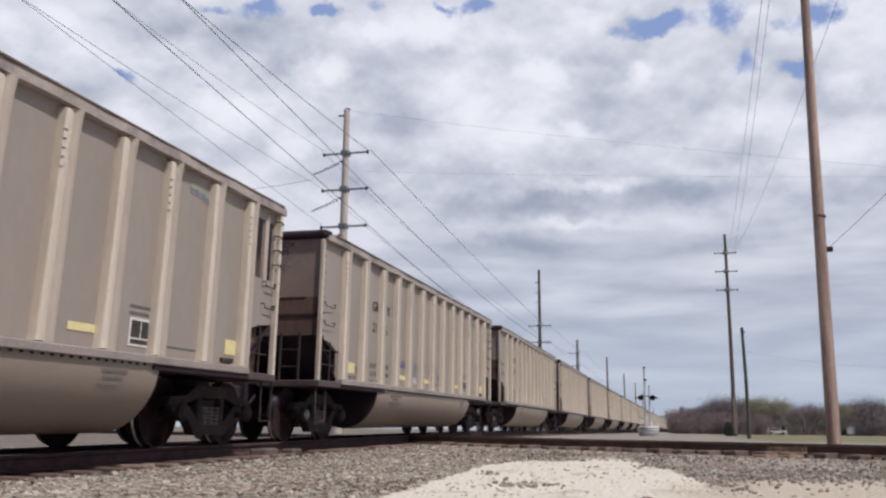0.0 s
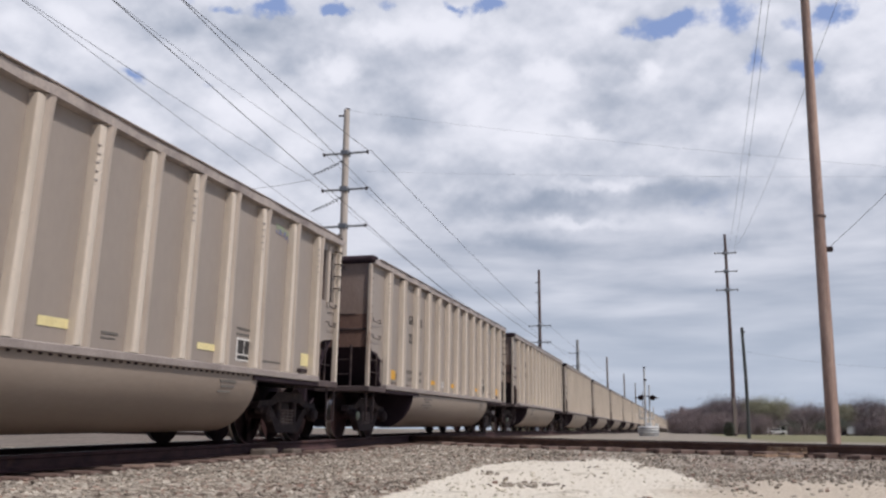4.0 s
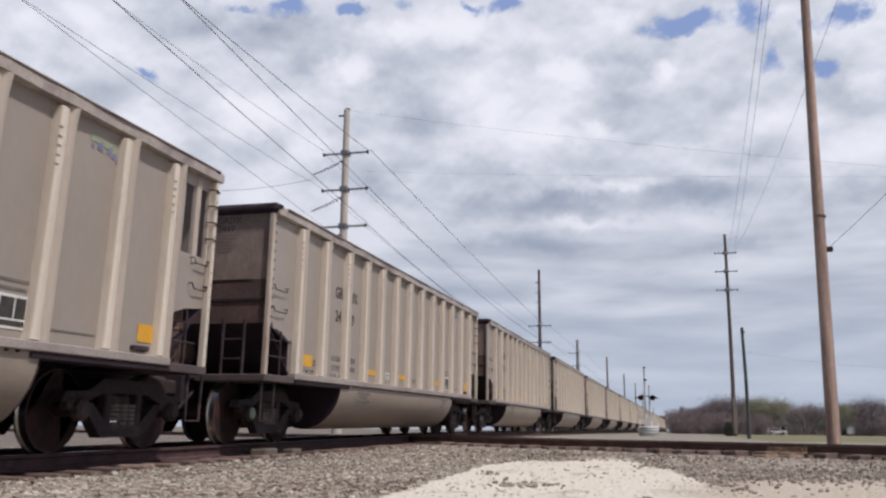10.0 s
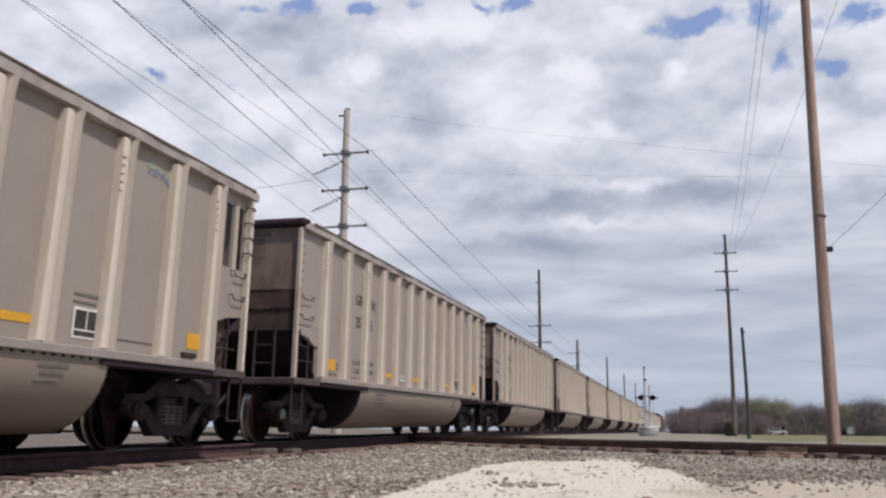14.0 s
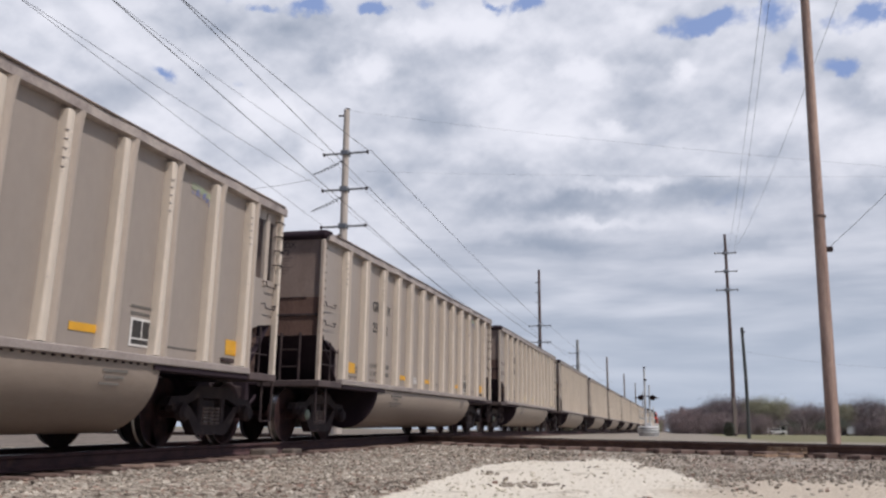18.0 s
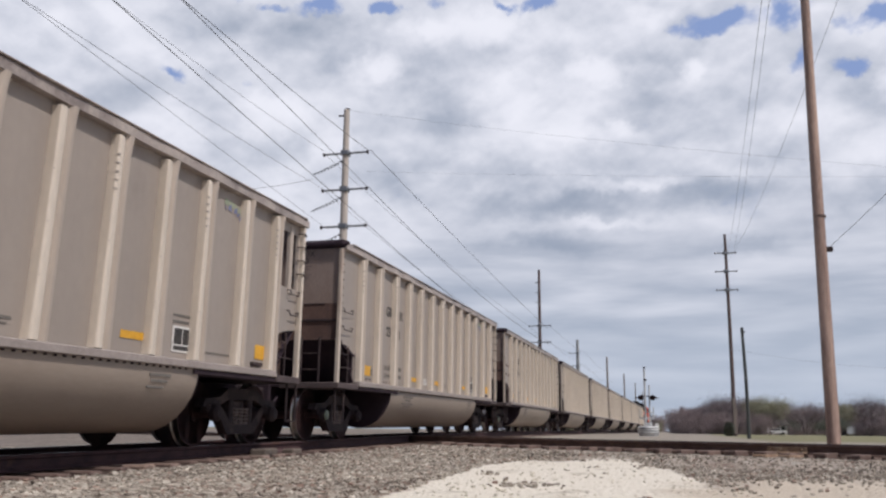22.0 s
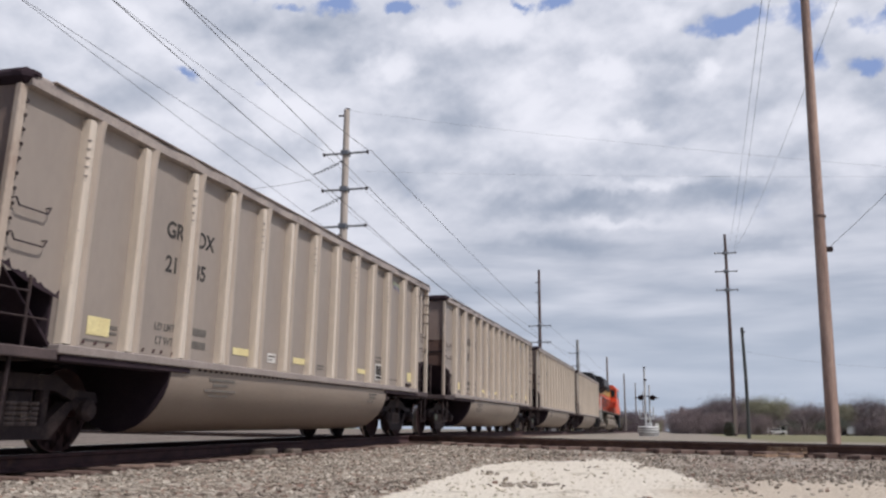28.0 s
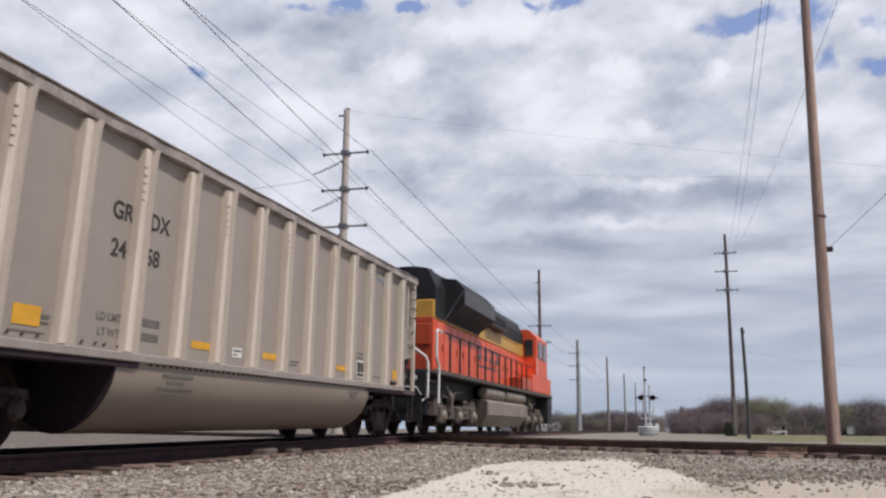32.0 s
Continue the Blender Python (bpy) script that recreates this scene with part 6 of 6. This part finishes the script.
            for dy in (-1.85, 0.0, 1.85):
                part("journal_box", Mesh().box(min(s * 1.1, s * 1.3), dy - 0.24, 0.28, max(s * 1.1, s * 1.3), dy + 0.24, 0.78, 0.05), FRAME_G, t)
                part("journal_cap", Mesh().turn([(0.0, s * 1.38), (0.1, s * 1.37), (0.15, s * 1.3)], 0, (0, dy, 0.5), 12), TANK, t)
            for dy in (-0.95, 0.95):
                part("coil_spring", Mesh().turn([(0.1, 0.3), (0.13, 0.38), (0.1, 0.46), (0.13, 0.54), (0.1, 0.62), (0.13, 0.7), (0.1, 0.78)], 2, (s * 1.16, dy, 0.2), 10), FRAME_G, t)
            part("brake_pipe", Mesh().tube([(s * 1.25, -2.2, 1.05), (s * 1.3, -1.2, 0.95), (s * 1.3, -0.6, 1.15), (s * 1.25, 0.6, 1.2)], 0.03, 6), FRAME_G, t)
            part("sand_hose", Mesh().tube([(s * 1.2, -1.3, 1.3), (s * 1.35, -1.2, 1.0), (s * 1.3, -1.1, 0.7)], 0.06, 6), TANK, t)
        for dy in (-1.85, 0.0, 1.85):
            axles.append(part("wheelset", WS, None, t, "dark wheelset with worn bright treads", at=pose(0, dy, 0.46)))
    return o, axles


loco, loco_axles = locomotive()
settle(loco, set())


# ---- ballast stones and litter on the ground ----
def stone_material():
    m = bpy.data.materials.new("ballast_stones")
    m.use_nodes = True
    nt = m.node_tree
    L = nt.links.new
    b = nt.nodes["Principled BSDF"]
    b.inputs["Roughness"].default_value = 0.9
    b.inputs["Specular IOR Level"].default_value = 0.2
    g = nt.nodes.new("ShaderNodeNewGeometry")
    r = nt.nodes.new("ShaderNodeValToRGB")
    cols = [(0.0, (0.18, 0.147, 0.122)), (0.10, (0.262, 0.225, 0.188)), (0.36, (0.335, 0.298, 0.253)), (0.66, (0.405, 0.365, 0.313)), (0.88, (0.275, 0.193, 0.155)), (0.955, (0.56, 0.51, 0.44))]
    r.color_ramp.interpolation = "CONSTANT"
    e = r.color_ramp.elements
    e[0].position, e[0].color = cols[0][0], (*cols[0][1], 1)
    e[1].position, e[1].color = cols[1][0], (*cols[1][1], 1)
    for p, c in cols[2:]:
        k = e.new(p)
        k.color = (*c, 1)
    L(g.outputs["Random Per Island"], r.inputs[0])
    n = nd(nt, "ShaderNodeTexNoise", Scale=30.0, Detail=3.0)
    mx = nt.nodes.new("ShaderNodeHueSaturation")
    mv = nd(nt, "ShaderNodeMapRange", **{"From Min": 0.3, "From Max": 0.7, "To Min": 0.75, "To Max": 1.25})
    L(n.outputs["Fac"], mv.inputs["Value"])
    L(mv.outputs[0], mx.inputs["Value"])
    L(r.outputs[0], mx.inputs["Color"])
    L(mx.outputs[0], b.inputs["Base Color"])
    return m


def scatter(name, count, seed, size, inside, material, label):
    """Angular stones strewn over the ground near the eye, one mesh."""
    rn = np.random.default_rng(seed)
    vs, fs, made = [], [], 0
    unit = np.array([(x, y, z) for x in (-1, 1) for y in (-1, 1) for z in (-1, 1)], float)
    quads = [(0, 1, 3, 2), (4, 6, 7, 5), (0, 4, 5, 1), (2, 3, 7, 6), (0, 2, 6, 4), (1, 5, 7, 3)]
    while made < count:
        a = rn.uniform(-0.80, 0.26)
        r = 5.4 * (24.0 / 5.4) ** (rn.random() ** 0.8)
        x, y = r * math.sin(a), r * math.cos(a)
        if not inside(x, y, rn):
            continue
        s = size * rn.uniform(0.45, 1.25) * (0.95 + r / 150) * (0.78 if x > -1.5 else 1.0)
        p = unit * rn.uniform(0.45, 1.0, (8, 3)) * s * np.array([1.0, 0.75, 0.6])
        t, q = rn.uniform(0, 6.283), rn.uniform(-0.6, 0.6)
        ct, st, cq, sq = math.cos(t), math.sin(t), math.cos(q), math.sin(q)
        p = p @ np.array([[ct, st, 0], [-st * cq, ct * cq, sq], [st * sq, -ct * sq, cq]])
        z = ground_z(x, y) + 0.25 * s
        o = len(vs)
        vs.extend((p + (x, y, z)).tolist())
        fs.extend([tuple(i + o for i in f) for f in quads])
        made += 1
    me = bpy.data.meshes.new(name)
    me.from_pydata(vs, [], fs)
    me.materials.append(material)
    return tagged(new(name, me), label, "gravel", kind="stuff")


def cream_zone(x, y):
    ex, ey = (x + 1.0 + 0.095 * (y - 8.0)) / 1.5, (y - 9.0) / 7.5
    return ex ** 4 + ey ** 4


def on_ballast(x, y, rn):
    d = abs(x - line_a(y))
    if d < 1.45 or (d < 1.9 and rn.random() < 0.6):
        return False
    p = Vector((x, y)) - B_MID
    if abs(p.x * B_DIR.y - p.y * B_DIR.x) < 1.35:
        return False
    if x > -0.5 and rn.random() < 0.5:
        return False
    c = cream_zone(x, y)
    e = ((x - 2.2) / 2.3) ** 2 + ((y - 8.4) / 3.3) ** 2
    w = ((x + 2.95) / 1.0) ** 2 + ((y - 7.9) / 1.7) ** 2
    if w < 1.0 and rn.random() > 0.35:
        return False
    if e < 1.1 and rn.random() > 0.02 + 0.3 * e * e * e:
        return False
    if ((x + 1.47) / 0.5) ** 2 + ((y - 9.2) / 0.5) ** 2 < rn.random() and rn.random() < 0.2:
        return True
    if ((x + 0.08) / 0.45) ** 2 + ((y - 7.9) / 0.4) ** 2 < rn.random() and rn.random() < 0.2:
        return True
    isle = max(noise.noise((x * 1.1, y * 0.45, 2.0)) - 0.30, 0.0)
    return c + 2.4 * isle > 1.1 + rn.uniform(-0.3, 0.25) or rn.random() < 0.002


def on_cream(x, y, rn):
    return cream_zone(x, y) < 1.2 + rn.uniform(-0.3, 0.4) and y < 17


STONES = stone_material()
CREAM = surface("cream_rock", (0.60, 0.55, 0.46), (0.50, 0.455, 0.375), 0.95, 0, 9, 60, 0.2, (0.4, 0.36, 0.3), 0.2)
scatter("ballast_stones", 44000, 3, 0.030, on_ballast, STONES, "loose grey and brown ballast stones")
scatter("crushed_rock", 700, 5, 0.016, on_cream, CREAM, "small cream crushed rock")

PALE_WOOD = surface("bleached_timber", (0.17, 0.14, 0.118), (0.11, 0.088, 0.076), 0.9, 0, 5, 60, 0.5, (0.13, 0.1, 0.08), 0.35)
RUST_TAN = surface("fresh_rust", (0.26, 0.17, 0.11), (0.18, 0.115, 0.075), 0.85, 0, 8, 60, 0.4, (0.38, 0.29, 0.21), 0.4)
solo("timber_block", Mesh().box(-0.16, -0.35, 0, 0.1, 0.3, 0.13, 0.02), PALE_WOOD, "bleached short timber block beside the rail", "timber", at=pose(-6.35, 13.2, ground_z(-6.35, 13.2) + 0.0, 0, 0, 8))
solo("timber_block", Mesh().box(-0.12, -0.15, 0, 0.1, 0.15, 0.1, 0.02), PALE_WOOD, "small bleached timber block beside the rail", "timber", at=pose(-6.35, 14.2, ground_z(-6.35, 14.2) + 0.0, 0, 0, -6))
# bolted joint in the second track's near rail
joint = thing("joint_bar", "rust-tan bolted joint bar on the near rail", "rail joint")
jn = Vector((B_DIR.y, -B_DIR.x))
if jn.y > 0:
    jn = -jn
turn_b = math.degrees(math.atan2(B_DIR.y, B_DIR.x))
jp = B_MID + B_DIR * 9.5 + jn * 0.7525
joint.matrix_basis = pose(jp.x, jp.y, rail_b(9.5), 0, 0, turn_b)
part("bar", Mesh().prism([(-0.012, -0.04), (-0.05, -0.05), (-0.055, -0.12), (-0.085, -0.15), (-0.012, -0.15)], 0, -0.36, 0.36), RUST_TAN, joint)
for k in range(4):
    part("bolt", Mesh().turn([(0.0, -0.10), (0.013, -0.07), (0.014, -0.05)], 1, (-0.29 + 0.19 * k, 0, -0.088), 6), RUST_TAN, joint)
part("tie_ends", Mesh().box(-0.34, -0.7, -0.26, -0.08, -0.1, -0.172, 0.02).box(0.1, -0.7, -0.26, 0.34, -0.1, -0.172, 0.02), RUST_TAN, joint)


# ---- what moves ----
RUN = [(0, 1.89), (1, 13.36), (2, 24.85), (3, 36.34), (3.5, 42.1), (5.5, 65.24), (6, 71.02), (7, 82.24), (8, 93.89), (9, 105.56), (10, 117.2), (11, 128.94), (12, 141.12), (13, 152.85), (14, 164.67), (14.5, 170.6), (16.5, 194.33), (17, 200.28), (18, 212.21), (19, 224.18), (20, 236.21), (21, 247.8), (22, 259.87), (23, 271.59), (24, 283.74), (25, 295.89), (25.5, 302.0), (28, 333.15), (29, 345.45), (30, 357.82), (31, 370.29), (32, 382.79)]


def run_at(t):
    """Distance run by the train at t, through the rows above without corners."""
    T, S = [r[0] for r in RUN], [r[1] for r in RUN]
    n = len(T)
    m = [(S[1] - S[0]) / (T[1] - T[0])] + [(S[i + 1] - S[i - 1]) / (T[i + 1] - T[i - 1]) for i in range(1, n - 1)] + [(S[-1] - S[-2]) / (T[-1] - T[-2])]
    i = max(j for j in range(n - 1) if T[j] <= t)
    h = T[i + 1] - T[i]
    u = (t - T[i]) / h
    return (2 * u ** 3 - 3 * u ** 2 + 1) * S[i] + (u ** 3 - 2 * u ** 2 + u) * h * m[i] + (3 * u ** 2 - 2 * u ** 3) * S[i + 1] + (u ** 3 - u ** 2) * h * m[i + 1]


def on_track(y0, front, back):
    """Pose of a vehicle whose leading end is at y0, carried by its trucks."""
    ya, yb = y0 + front, y0 + back
    a = Vector((line_a(ya), ya, rail_a(ya)))
    b = Vector((line_a(yb), yb, rail_a(yb)))
    d = (b - a).normalized()
    turn = math.atan2(-d.x, d.y)
    rise = math.asin(d.z)
    return Matrix.Translation(a) @ Euler((rise, 0, turn)).to_matrix().to_4x4() @ Matrix.Translation((0, -front, 0))


def spin(wheels, start, lead, r, y_from=-4.0, y_to=46.0):
    """Wheels roll while their vehicle is near enough for it to be seen."""
    ts = [i * 0.0333333 for i in range(961)]
    seen = [t for t in ts if y_from < start - run_at(t) + lead < y_to]
    if not seen:
        return
    base = run_at(seen[0])
    rows = [(0.0, 0.0)] if seen[0] > 0.001 else []
    rows += [(t, -(run_at(t) - base) / r) for t in seen]
    if seen[-1] < 31.99:
        rows.append((32.0, rows[-1][1]))
    for w in wheels:
        at = w.matrix_basis.translation.copy()
        walk(w, [(t, Matrix.Translation(at) @ Matrix.Rotation(a, 4, "X")) for t, a in rows])


def motions():
    for k, g in enumerate(cars):
        walk(g, [(t * 0.5, on_track(k * LEN - run_at(t * 0.5), 1.1, 13.35)) for t in range(65)])
    for g, k in [(c, i) for i, c in enumerate(cars)]:
        wheels = [w for t in g.children if t.name.startswith("truck") for w in t.children if w.name.startswith("wheelset")]
        spin(wheels, k * LEN, 7.0, 0.46)
    walk(loco, [(t * 0.5, on_track(24 * LEN + 15.45 - run_at(t * 0.5), 4.35, 18.25)) for t in range(65)])
    spin(loco_axles, 24 * LEN + 15.45, 3.0, 0.46)
    walk(clouds, [(0.0, pose(0, 0, 0)), (32.0, pose(CLOUD_DRIFT[0], CLOUD_DRIFT[1], 0))])


CLOUD_DRIFT = (122.0, 19.0)
motions()
